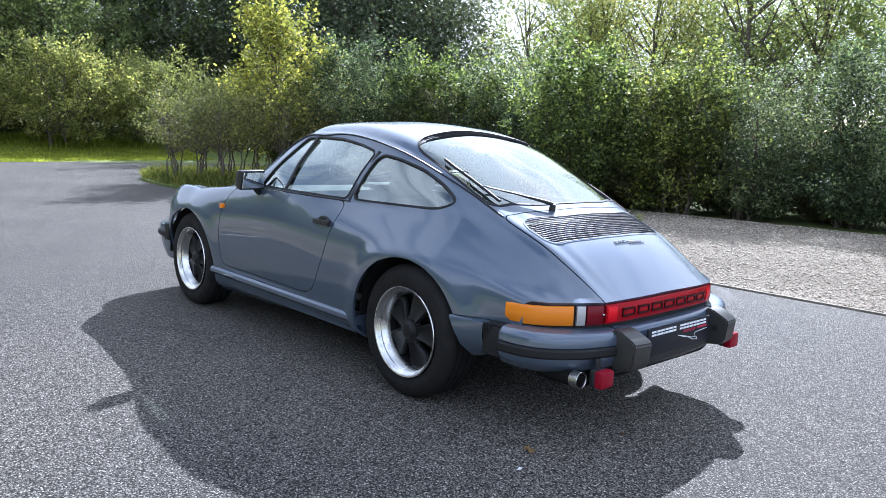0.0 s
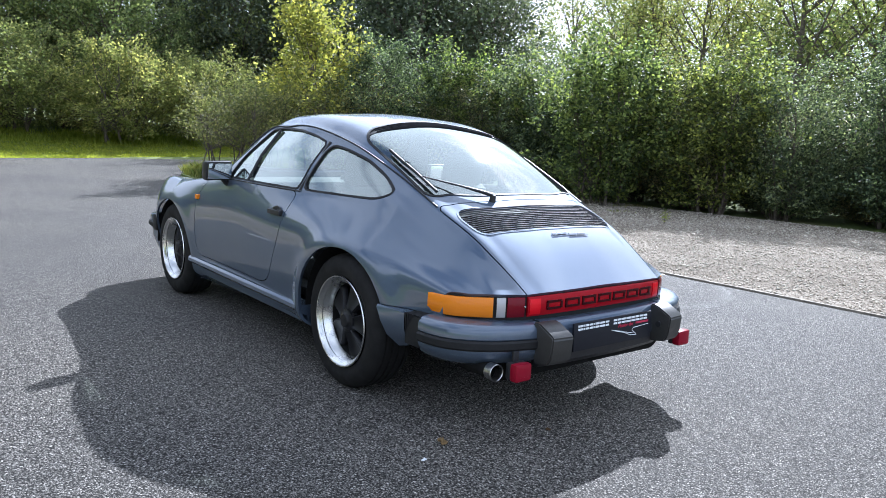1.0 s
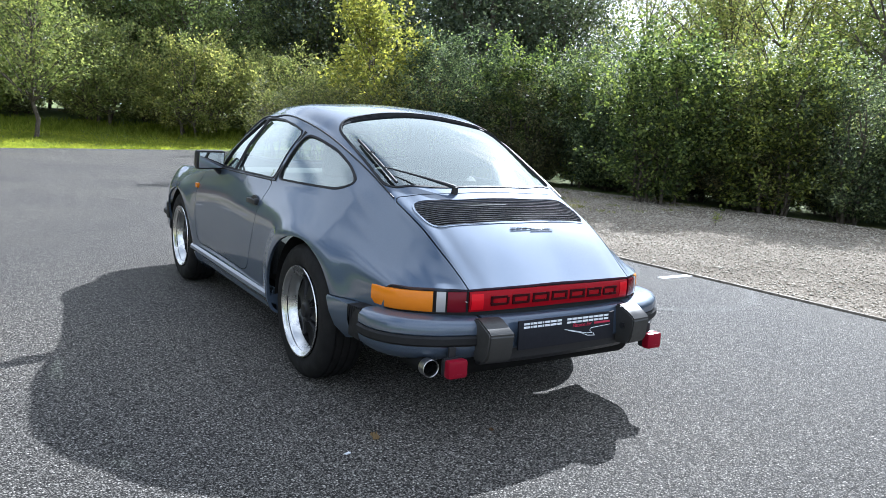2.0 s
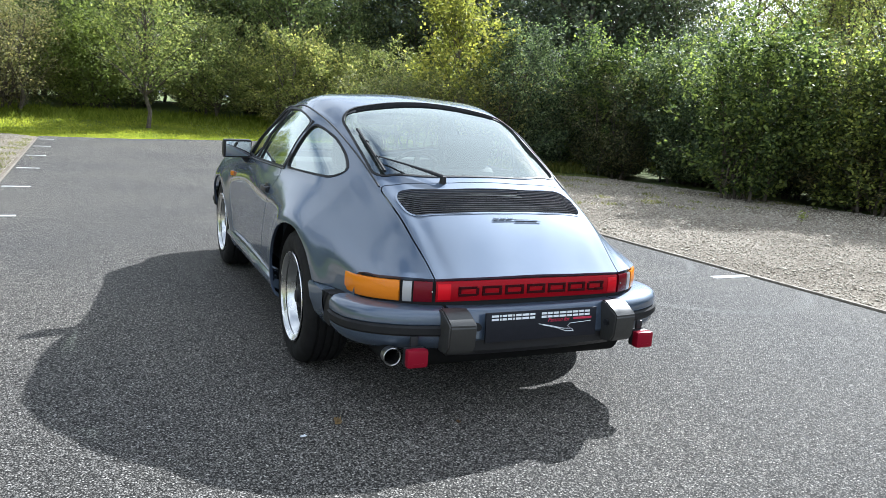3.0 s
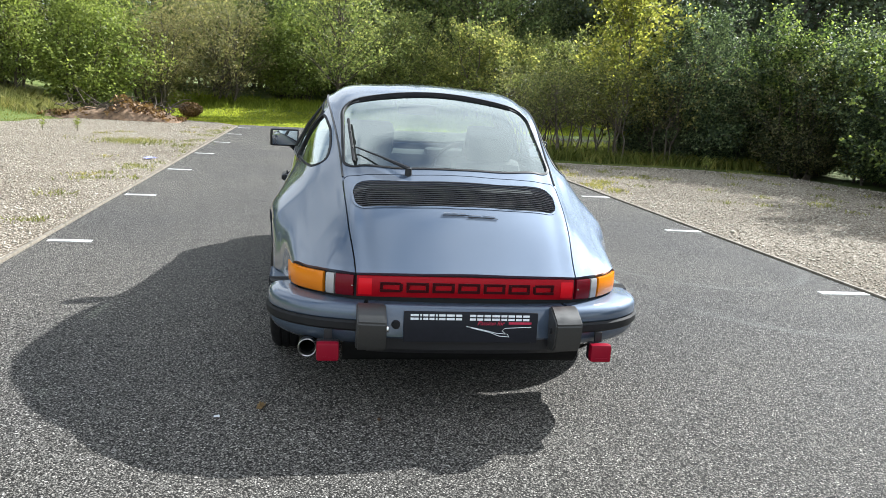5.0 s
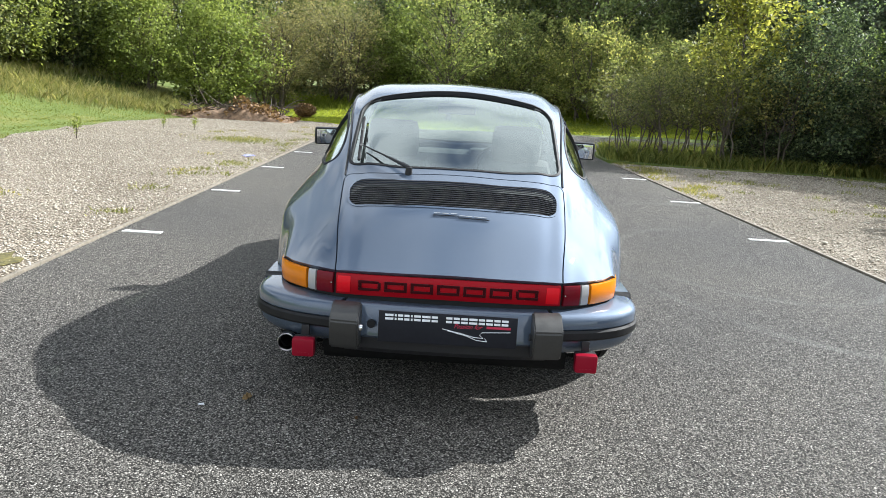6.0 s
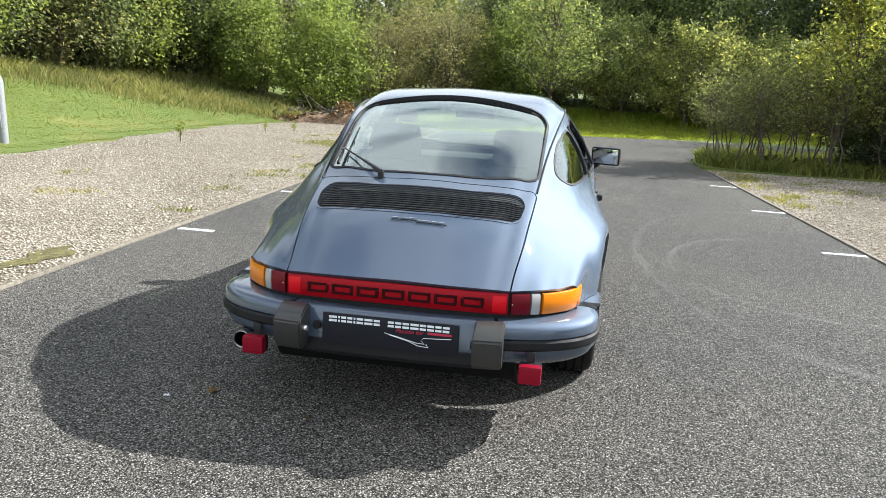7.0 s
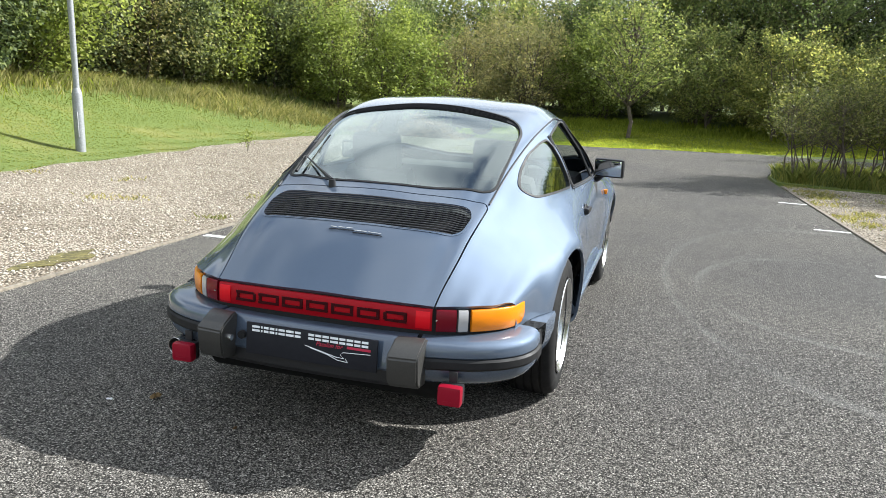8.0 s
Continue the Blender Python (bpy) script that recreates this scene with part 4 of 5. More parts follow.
# rails along the body, from sill (first) to centre line (last): x nodes, z nodes, nose y, tail y
RAILS = [
    ([(3.0, .45), (2.75, .62), (2.27, .70), (1.7, .68), (.6, .69), (0, .72), (-.3, .70), (-.9, .60)], [(3.0, .26), (2.6, .20), (.6, .19), (0, .21), (-.9, .25)], 2.80, -.60),
    ([(3.0, .55), (2.75, .70), (2.27, .76), (1.8, .745), (.6, .765), (0, .785), (-.3, .748), (-.6, .705), (-.9, .67)], [(3.0, .30), (2.6, .25), (.6, .24), (0, .26), (-.9, .30)], 2.82, -.605),
    ([(3.0, .60), (2.75, .74), (2.27, .795), (1.8, .775), (.6, .79), (0, .802), (-.3, .765), (-.6, .722), (-.9, .685)], [(3.0, .40), (2.6, .37), (.6, .36), (0, .38), (-.9, .39)], 2.86, -.615),
    ([(3.0, .60), (2.75, .755), (2.27, .81), (1.8, .795), (.6, .802), (0.1, .808), (-.3, .766), (-.6, .725), (-.9, .69)], [(3.0, .52), (2.6, .55), (.6, .55), (0, .56), (-.3, .53), (-.9, .475)], 2.90, -.63),
    ([(3.0, .57), (2.75, .735), (2.27, .79), (1.8, .782), (1.0, .79), (.6, .787), (.1, .79), (-.3, .742), (-.6, .710), (-.9, .682)], [(3.0, .58), (2.75, .66), (2.27, .71), (1.0, .72), (.2, .72), (-.3, .65), (-.9, .567)], 2.93, -.635),
    ([(3.0, .50), (2.75, .66), (2.27, .71), (1.7, .742), (1.0, .748), (.6, .722), (.2, .69), (0, .68), (-.3, .655), (-.9, .62)], [(3.0, .645), (2.75, .765), (2.27, .80), (1.7, .845), (1.3, .868), (.6, .866), (.2, .855), (0, .825), (-.3, .74), (-.6, .65), (-.9, .578)], 2.95, -.725),
    ([(3.0, .40), (2.75, .54), (2.27, .59), (1.85, .66), (1.5, .70), (1.2, .665), (.6, .655), (.3, .632), (0, .60), (-.3, .57), (-.9, .54)], [(3.0, .65), (2.75, .765), (2.27, .79), (1.85, .86), (1.55, .925), (1.25, 1.035), (1.0, 1.05), (.6, 1.035), (.3, .99), (0, .925), (-.3, .815), (-.6, .70), (-.9, .583)], 2.98, -.80),
    ([(3.0, .30), (2.75, .42), (2.27, .46), (1.85, .56), (1.55, .60), (1.25, .545), (.6, .562), (.3, .535), (0, .50), (-.3, .482), (-.9, .438)], [(3.0, .645), (2.75, .735), (2.27, .755), (1.85, .845), (1.6, .97), (1.25, 1.185), (1.0, 1.21), (.6, 1.19), (.3, 1.125), (0, 1.015), (-.3, .885), (-.6, .765), (-.9, .583)], 2.99, -.853),
    ([(3.0, .21), (2.75, .30), (2.27, .34), (1.85, .42), (1.55, .46), (1.25, .45), (.6, .46), (.3, .44), (-.3, .375), (-.9, .33)], [(3.0, .64), (2.75, .71), (2.27, .735), (1.85, .855), (1.55, 1.02), (1.25, 1.23), (1.0, 1.265), (.6, 1.25), (.3, 1.18), (0, 1.06), (-.3, .915), (-.6, .785), (-.9, .588)], 3.0, -.873),
    ([(3.0, .11), (2.27, .17), (1.55, .23), (.6, .23), (-.3, .19), (-.9, .17)], [(3.0, .635), (2.75, .695), (2.27, .725), (1.85, .87), (1.55, 1.05), (1.25, 1.26), (1.0, 1.288), (.6, 1.277), (.3, 1.215), (0, 1.09), (-.3, .935), (-.6, .80), (-.9, .592)], 3.0, -.887),
    ([(3.0, 0), (-.9, 0)], [(3.0, .635), (2.75, .69), (2.27, .72), (1.85, .875), (1.55, 1.06), (1.25, 1.262), (1.0, 1.297), (.6, 1.287), (.3, 1.228), (0, 1.10), (-.3, .945), (-.6, .805), (-.9, .595)], 3.0, -.89),
]


class Surf:
    """Vertices (x, y, z, rail number) and faces of a sheet that can be cut along smooth outlines."""

    def __init__(self, V, F):
        self.V, self.F = V, F

    def cut(self, values):
        """Keeps where values < 0, with a clean edge at 0."""
        V, extra, cache, out = self.V, [], {}, []
        neg = values < 0
        for f in self.F:
            s = [neg[i] for i in f]
            if all(s):
                out.append(f)
                continue
            if not any(s):
                continue
            g = []
            for a, b in zip(f, f[1:] + f[:1]):
                if neg[a]:
                    g.append(a)
                if neg[a] != neg[b]:
                    key = (min(a, b), max(a, b))
                    if key not in cache:
                        t = values[a] / (values[a] - values[b])
                        cache[key] = len(V) + len(extra)
                        extra.append(V[a] + (V[b] - V[a]) * t)
                    g.append(cache[key])
            if len(g) > 2:
                out.append(g)
        W = np.vstack([V, np.array(extra)]) if extra else V
        used = sorted({i for f in out for i in f})
        re = {k: i for i, k in enumerate(used)}
        return Surf(W[used], [[re[i] for i in f] for f in out])

    def normals(self):
        N = np.zeros((len(self.V), 3))
        P = self.V[:, :3]
        for f in self.F:
            n = np.cross(P[f[1]] - P[f[0]], P[f[2]] - P[f[0]])
            if len(f) > 3:
                n = n + np.cross(P[f[2]] - P[f[0]], P[f[3]] - P[f[0]])
            for i in f:
                N[i] += n
        return N / (np.linalg.norm(N, axis=1, keepdims=True) + 1e-12)

    def moved(self, d):
        W = self.V.copy()
        W[:, :3] += self.normals() * d
        return Surf(W, self.F)

    def make(self, name, material, parent, label="", flange=0.014):
        """A mesh object of the sheet, its free edges turned inward by flange metres."""
        P, N = self.V[:, :3], self.normals()
        vs, fs = P.tolist(), list(self.F)
        if flange:
            seen = {}
            for f in self.F:
                for a, b in zip(f, f[1:] + f[:1]):
                    seen[(a, b)] = 1
            ring = {}
            for a, b in list(seen):
                if (b, a) not in seen:
                    for i in (a, b):
                        if i not in ring:
                            ring[i] = len(vs)
                            vs.append((P[i] - N[i] * flange).tolist())
                    fs.append([b, a, ring[a], ring[b]])
        return mesh_ob(name, vs, fs, material, parent, label, sharp=40)


def body_surface(ni=210, nj=76):
    s = np.linspace(0, 1, ni)
    ynom = 3.0 - 3.9 * s
    R = []
    for xs, zs, nose, tail in RAILS:
        y = ynom.copy()
        a = y > 2.2
        y[a] = 2.2 + (y[a] - 2.2) * (nose - 2.2) / 0.8
        b = y < -0.15
        u = (-0.15 - ynom[b]) / 0.75
        y[b] = -0.15 + (tail + 0.15) * u
        R.append(np.stack([curve_at(xs, ynom), y, curve_at(zs, ynom)], 1))
    g = np.clip((1.62 - ynom) / 0.2, 0, 1) * np.clip((ynom - 0.0) / 0.3, 0, 1)
    g = (g * g * (3 - 2 * g))[:, None]

    def between(a, b, loose, tight):
        k = loose + (tight - loose) * g
        return R[a] * (1 - k) + R[b] * k

    R = R[:6] + [between(5, 6, 0.5, 0.13)] + [R[6], between(6, 7, 0.5, 0.86), R[7], between(7, 8, 0.5, 0.22)] + R[8:]
    R = np.array(R)
    v = np.linspace(0, len(R) - 1, nj)
    G = np.zeros((ni, nj, 4))
    mirror = R[-2] * np.array([-1, 1, 1])
    for i in range(ni):
        col = np.vstack([R[:, i], mirror[i]])
        L = np.concatenate([[0], np.cumsum(np.linalg.norm(np.diff(col, axis=0), axis=1) ** 0.5)])
        tv = np.interp(v, np.arange(len(col)), L)
        for c in range(3):
            G[i, :, c] = curve_at(list(zip(L, col[:, c])), tv)
    G[:, :, 3] = v[None, :]
    for y0, amount in ((0.01, 0.026), (2.272, 0.012)):
        d = np.hypot(G[:, :, 1] - y0, G[:, :, 2] - 0.318)
        G[:, :, 0] += amount * np.exp(-((d - 0.365) / 0.075) ** 2) * np.clip((0.80 - G[:, :, 2]) / 0.12, 0, 1) * (G[:, :, 3] < 7)
    V = G.reshape(-1, 4)
    F = [[i * nj + j, (i + 1) * nj + j, (i + 1) * nj + j + 1, i * nj + j + 1] for i in range(ni - 1) for j in range(nj - 1)]
    return V, F


_V, _F = body_surface()
_n, _nj = len(_V), 76
_M = _V * np.array([-1, 1, 1, 1])
_map = {}
_mv = []
for _i in range(_n):
    if _i % _nj == _nj - 1:
        _map[_i] = _i
    else:
        _map[_i] = _n + len(_mv)
        _mv.append(_M[_i])
SHELL = Surf(np.vstack([_V, np.array(_mv)]), [f[::-1] for f in _F] + [[_map[i] for i in f] for f in _F])
if SHELL.normals()[_nj - 1 + _nj * 120][2] < 0:
    SHELL.F = [f[::-1] for f in SHELL.F]


ARCH_R = 0.350
WHEEL_Z = 0.318
WIN_DOOR = rounded([(1.42, .884), (.588, .882), (.514, 1.132), (.64, 1.164), (.82, 1.187), (1.05, 1.192), (1.20, 1.180)], 0.03)
WIN_QUARTER = rounded([(.552, .884), (.480, 1.124), (.36, 1.108), (.19, 1.065), (.03, .995), (-.085, .925), (-.02, .888)], 0.05)
WIN_REAR = rounded([(-.43, .37), (-.2, .43), (0, .44), (.2, .43), (.43, .37), (.492, .30), (.485, -.23), (.25, -.305), (0, -.325), (-.25, -.305), (-.485, -.23), (-.492, .30)], 0.06)
WIN_FRONT = rounded([(-.49, 1.25), (0, 1.30), (.49, 1.25), (.60, 1.48), (.66, 1.60), (.3, 1.78), (0, 1.82), (-.3, 1.78), (-.66, 1.60), (-.60, 1.48)], 0.06)
LID = rounded([(-.487, -.298), (-.36, -.335), (-.18, -.36), (0, -.366), (.18, -.36), (.36, -.335), (.487, -.298), (.478, -.45), (.462, -.65), (.440, -.80), (.432, -.95), (-.432, -.95), (-.440, -.80), (-.462, -.65), (-.478, -.45)], 0.04)
DOOR = rounded([(1.60, .872), (1.72, .85), (1.83, .72), (1.85, .55), (1.83, .345), (.86, .345), (.77, .38), (.66, .60), (.575, .872)], 0.06)
HOOD = rounded([(-.46, 1.86), (0, 1.92), (.46, 1.86), (.44, 2.4), (.34, 2.9), (-.34, 2.9), (-.44, 2.4)], 0.08)


def f_side(poly, s, vmax=9.6):
    return np.maximum(sdf(poly, s.V[:, 1], s.V[:, 2]), (s.V[:, 3] - vmax) * 0.1)


def f_top(poly, s, vmin=7.5):
    return np.maximum(sdf(poly, s.V[:, 0], s.V[:, 1]), (vmin - s.V[:, 3]) * 0.1)


def f_arch(s, y0, r=ARCH_R):
    return np.maximum(np.hypot(s.V[:, 1] - y0, s.V[:, 2] - WHEEL_Z) - r, (s.V[:, 3] - 6) * 0.1)


def f_bumper_side(s):
    """Below the bumper seam behind the rear wheel."""
    return np.maximum(np.maximum(s.V[:, 2] - 0.468, s.V[:, 1] + 0.2), (s.V[:, 3] - 6) * 0.1)


GAP = 0.0026
body = SHELL
for fn in (lambda s: f_arch(s, 0.01), lambda s: f_arch(s, 2.272, 0.345), lambda s: f_side(WIN_DOOR, s), lambda s: f_side(WIN_QUARTER, s), lambda s: f_top(WIN_REAR, s), lambda s: f_top(WIN_FRONT, s, 6.2),
           lambda s: f_top(LID, s, 8.2) - GAP, lambda s: f_side(DOOR, s, 6.4) - GAP, lambda s: f_top(HOOD, s, 6.0) - GAP, f_bumper_side):
    body = body.cut(-fn(body))
body.make("body", PAINT, CAR, "slate blue metallic steel body shell")
from mathutils.bvhtree import BVHTree
TREE = BVHTree.FromPolygons([tuple(v[:3]) for v in SHELL.V], [tuple(f) for f in SHELL.F])


def on_top(x, y, up=0.0):
    p, n, _, _ = TREE.ray_cast(Vector((x, y, 3)), Vector((0, 0, -1)))
    return p + n * (up if n.z > 0 else -up)


def on_side(sign, y, z, out=0.0):
    p, n, _, _ = TREE.ray_cast(Vector((sign * 2, y, z)), Vector((-sign, 0, 0)))
    return p + n * (out if n.x * sign > 0 else -out)


lid = SHELL.cut(f_top(LID, SHELL, 8.2) + GAP)
GRILLE = rounded([(-.425, -.362), (-.2, -.405), (0, -.412), (.2, -.405), (.425, -.362), (.452, -.42), (.44, -.53), (.40, -.565), (.2, -.59), (0, -.597), (-.2, -.59), (-.40, -.565), (-.44, -.53), (-.452, -.42)], 0.03)
lid_skin = lid.cut(-f_top(GRILLE, lid, 6))
LIDPART = lid_skin.make("engine_lid", PAINT, CAR, "slate blue engine lid with slatted intake")
SHELL.cut(f_top(GRILLE, SHELL, 6) - 0.004).moved(-0.045).make("intake_tray", UNDER, LIDPART, flange=0)
rim_band = SHELL.cut(f_top(GRILLE, SHELL, 6) - 0.003)
rim_band.cut(-(f_top(GRILLE, rim_band, 6) + 0.006)).moved(0.002).make("intake_frame", PAINT, LIDPART, flange=0.02)
for k in range(14):
    t = (k + 0.6) / 14
    xs = np.linspace(-0.452, 0.452, 121)
    row = []
    for x in xs:
        y = -.362 - .050 * (1 - (x / .45) ** 2) - t * (.190 - 0.004 * (x / .45) ** 2)
        if sdf(GRILLE, np.array([x]), np.array([y]))[0] < -0.002:
            row.append((x, y))
    vs, fs = [], []
    for x, y in row:
        p = on_top(x, y)
        for dy, dz in ((.0022, .0008), (-.0010, .0018), (-.0026, .0006), (-.0022, -.0012), (.0016, -.0012)):
            vs.append((x, y + dy, p.z + dz - dy * 0.65))
    for i in range(len(row) - 1):
        for q in range(5):
            fs.append((i * 5 + q, i * 5 + (q + 1) % 5, i * 5 + 5 + (q + 1) % 5, i * 5 + 5 + q))
    fs += [tuple(range(5))[::-1], tuple((len(row) - 1) * 5 + q for q in range(5))]
    mesh_ob("slat", vs, fs, SLAT, LIDPART, sharp=30)
SHELL.cut(f_top(HOOD, SHELL, 6.0) + GAP).make("front_lid", PAINT, CAR)
DOORS = {}
for sign in (1, -1):
    d = SHELL.cut(-sign * SHELL.V[:, 0])
    d = d.cut(f_side(DOOR, d, 6.4) + GAP)
    DOORS[sign] = d.make("door", PAINT, CAR, "closed slate blue door")


def window(poly, fn, name, sides, seal=0.006, lowered=()):
    for sign in sides:
        s = SHELL if sign == 0 else SHELL.cut(-sign * SHELL.V[:, 0])
        # the pane, unless the window is wound down
        g = s.cut(fn(poly, s) + seal * 0.5).moved(-0.007).make(name, GLASS, CAR, flange=0) if sign not in lowered else DOORS[sign]
        b = s.cut(fn(poly, s) - 0.003)
        b.cut(-(fn(poly, b) + seal)).moved(0.003).make("window_seal", RUBBER, g, flange=0.012)


window(WIN_DOOR, f_side, "side_window", (1, -1), lowered=(1,))
window(WIN_QUARTER, f_side, "quarter_window", (1, -1))
window(WIN_REAR, f_top, "rear_window", (0,), 0.008)
window(WIN_FRONT, lambda p, s: f_top(p, s, 6.2), "windscreen", (0,), 0.02)
# dark vent band along the top of the rear window
vent = SHELL.cut(f_top(WIN_REAR, SHELL) + 0.004)
vent = vent.cut(0.318 + 0.05 * (1 - (np.abs(vent.V[:, 0]) / 0.5) ** 2) - vent.V[:, 1]).moved(-0.004)
vent.make("roof_vent", BLACKALLOY, CAR, "black louvred strip above the rear window", 0.008)
for k in range(4):
    pts = [on_top(x, .322 + 0.017 * k + 0.050 * (1 - (x / 0.5) ** 2), -0.002) for x in np.linspace(-.40, .40, 25)]
    v, f = tube(pts, 0.003, 5)
    mesh_ob("louvre", v, f, RUBBER, CAR)
for sign in (1, -1):
    # rain gutter from windscreen pillar to engine lid
    pts = []
    for y in np.linspace(1.42, -.30, 60):
        yy_ = float(curve_at([(1.42, .61), (1.25, .557), (1.0, .556), (.6, .566), (.3, .543), (0, .512), (-.3, .490)], y))
        pts.append(on_top(sign * (yy_ - 0.006), y, 0.003))
    v, f = tube(pts, 0.0042, 6)
    mesh_ob("rain_gutter", v, f, PLASTIC, CAR)
    # quarterlight divider, belt trim
    v, f = tube([on_side(sign, 1.135, .884, 0.003), on_side(sign, 1.118, 1.03, 0.003), on_side(sign, 1.095, 1.178, 0.003)], 0.009, 6)
    mesh_ob("window_divider", v, f, PLASTIC, DOORS[sign])
    pts = [on_side(sign, y, .874, 0.004) for y in np.linspace(1.42, 0.56, 30)]
    v, f = tube(pts, 0.0035, 6)
    mesh_ob("belt_trim", v, f, PLASTIC, CAR)
    # pillar post between door window and quarter window
    lo, hi = on_side(sign, .570, .88, -0.001), on_side(sign, .497, 1.135, -0.001)
    v, f = tube([lo, (lo + hi) / 2, hi], 0.011, 8)
    mesh_ob("door_pillar", v, f, PLASTIC, CAR)
    # handle
    h = on_side(sign, .70, .752)
    bm = bmesh.new()
    box(bm, h.x + sign * .016, .70, .752, .016, .140, .026, .006)
    box(bm, h.x + sign * .006, .755, .752, .026, .03, .026, .006)
    box(bm, h.x + sign * .006, .652, .752, .030, .034, .034, .008)
    part("door_handle", bm, PLASTIC, DOORS[sign], "black door handle")
    v, f = lathe([(.002, .0), (.004, .036), (.001, .052), (-.004, .055)], 20)
    mesh_ob("handle_dish", [(h.x + sign * a, .70 + b * 1.0, .752 + c * .62) for a, b, c in v], f, PLASTIC, DOORS[sign])
    # side marker
    q = on_side(sign, 1.815, .725)
    bm = bmesh.new()
    box(bm, q.x + sign * .006, 1.815, .725, .022, .042, .030, .005)
    part("side_marker", bm, AMBER, CAR, "amber side marker lamp")
    # door mirror
    MIR = empty("door_mirror", Matrix.Translation((sign * .832, 1.37, .922)) @ Matrix.Rotation(radians(-12 if sign > 0 else 12), 4, "Z") @ Matrix.Rotation(radians(5 if sign > 0 else 7), 4, "X"))
    MIR.parent = CAR
    bm = bmesh.new()
    vv = box(bm, 0, 0.02, 0, .185, .075, .118, .02)
    for w in vv:
        k = 1 - max(0, w.co.y - 0.0) * 3.2
        w.co.x, w.co.z = w.co.x * k, w.co.z * k
    part("mirror_housing", bm, PLASTIC, MIR)
    bm = bmesh.new()
    box(bm, 0, -.0195, 0, .158, .004, .092, .001)
    part("mirror_glass", bm, MIRROR, MIR)
    v, f = tube([(-sign * .05, .015, -.05), (-sign * .075, .02, -.075), (-sign * .105, .02, -.085)], [.02, .018, .022], 8)
    mesh_ob("mirror_arm", v, f, PLASTIC, MIR)
    # sill
    v, f = [], []
    path = [(sign * (.790 - .01 * t), .36 + 1.60 * t) for t in np.linspace(0, 1, 12)]
    for x, y in path:
        for o, z in ((-.06, .318), (.004, .318), (.016, .306), (.018, .288), (.008, .274), (-.02, .262), (-.03, .215), (-.06, .205)):
            v.append((x + sign * o, y, z))
    f = [(i * 8 + k, i * 8 + (k + 1) % 8, i * 8 + 8 + (k + 1) % 8, i * 8 + 8 + k) for i in range(11) for k in range(8)] + [tuple(range(8)), tuple(88 + k for k in range(8))]
    bm = bmesh.new()
    bv = [bm.verts.new(p) for p in v]
    for q in f:
        bm.faces.new([bv[i] for i in q])
    part("sill", bm, PAINT, CAR, "slate blue sill with stone guard")


# ---- car wheels ----
def wheel(x, y, out):
    w = empty("wheel", Matrix.Translation((x, y, WHEEL_Z)) @ Matrix.Diagonal((out, 1, 1, 1)))
    w.parent = CAR
    hw = 0.108
    tyre = [(hw - .03, .205), (hw - .008, .218), (hw - .001, .240), (hw, .262), (hw - .006, .288), (hw - .018, .305), (hw - .032, .313)]
    for g in (.055, .018, -.018, -.055):
        tyre += [(g + .006, .317), (g + .004, .309), (g - .004, .309), (g - .006, .317)]
    tyre += [(-hw + .032, .313), (-hw + .016, .303), (-hw, .26), (-hw + .02, .205)]
    v, f = lathe(tyre, 72)
    mesh_ob("tyre", v, f, TYRE, w, "black road tyre", sharp=40)
    rim = [(hw - .034, .198), (hw - .010, .208), (hw - .002, .216), (hw + .002, .214), (hw + .001, .209), (hw - .008, .204), (hw - .014, .193), (hw - .018, .190), (hw - .024, .192), (hw - .030, .186), (hw - .066, .174)]
    v, f = lathe([(hw - .066, .174), (hw - .085, .168), (-hw + .03, .166), (-hw + .03, .205)], 48)
    mesh_ob("inner_barrel", v, f, UNDER, w, sharp=50)
    v, f = lathe(rim, 72)
    mesh_ob("rim", v, f, RIMALLOY, w, "polished alloy rim lip", sharp=40)
    v, f = lathe([(hw - .11, .168), (hw - .125, .10), (hw - .125, .0)], 32)
    mesh_ob("brake_disc", v, f, UNDER, w, sharp=50)
    bm = bmesh.new()
    shape = [(.035, .024, .028), (.06, .032, .022), (.085, .043, .014), (.11, .055, .006), (.135, .066, .001), (.155, .068, -.001), (.172, .060, -.002)]
    for k in range(5):
        rot = Matrix.Rotation(2 * math.pi * k / 5 + 0.3, 4, "X")
        rows = []
        for r, wd, lift in shape:
            top = hw - .066 + lift
            ring = [(top - .022, -wd), (top - .004, -wd * .97), (top + .004, -wd * .80), (top - .004, -wd * .45), (top - .006, 0), (top - .004, wd * .45), (top + .004, wd * .80), (top - .004, wd * .97), (top - .022, wd)]
            rows.append([bm.verts.new(rot @ Vector((a, b, r))) for a, b in ring])
        for a, b in zip(rows, rows[1:]):
            for i in range(8):
                bm.faces.new((a[i], a[i + 1], b[i + 1], b[i]))
    part("wheel_centre", bm, BLACKALLOY, w, "satin black five-petal wheel centre", 50)
    v, f = lathe([(hw - .06, .058), (hw - .038, .054), (hw - .034, .036), (hw - .024, .030), (hw - .022, .0)], 24)
    mesh_ob("hub_cap", v, f, BLACKALLOY, w, sharp=50)
    for k in range(5):
        a = 2 * math.pi * (k + 0.5) / 5 + 0.3
        bm = bmesh.new()
        bmesh.ops.create_cone(bm, cap_ends=True, segments=6, radius1=.010, radius2=.008, depth=.018, matrix=Matrix.Translation((hw - .052, .062 * -math.sin(a), .062 * math.cos(a))) @ Matrix.Rotation(radians(90), 4, "Y"))
        part("wheel_nut", bm, BLACKALLOY, w)
    return w


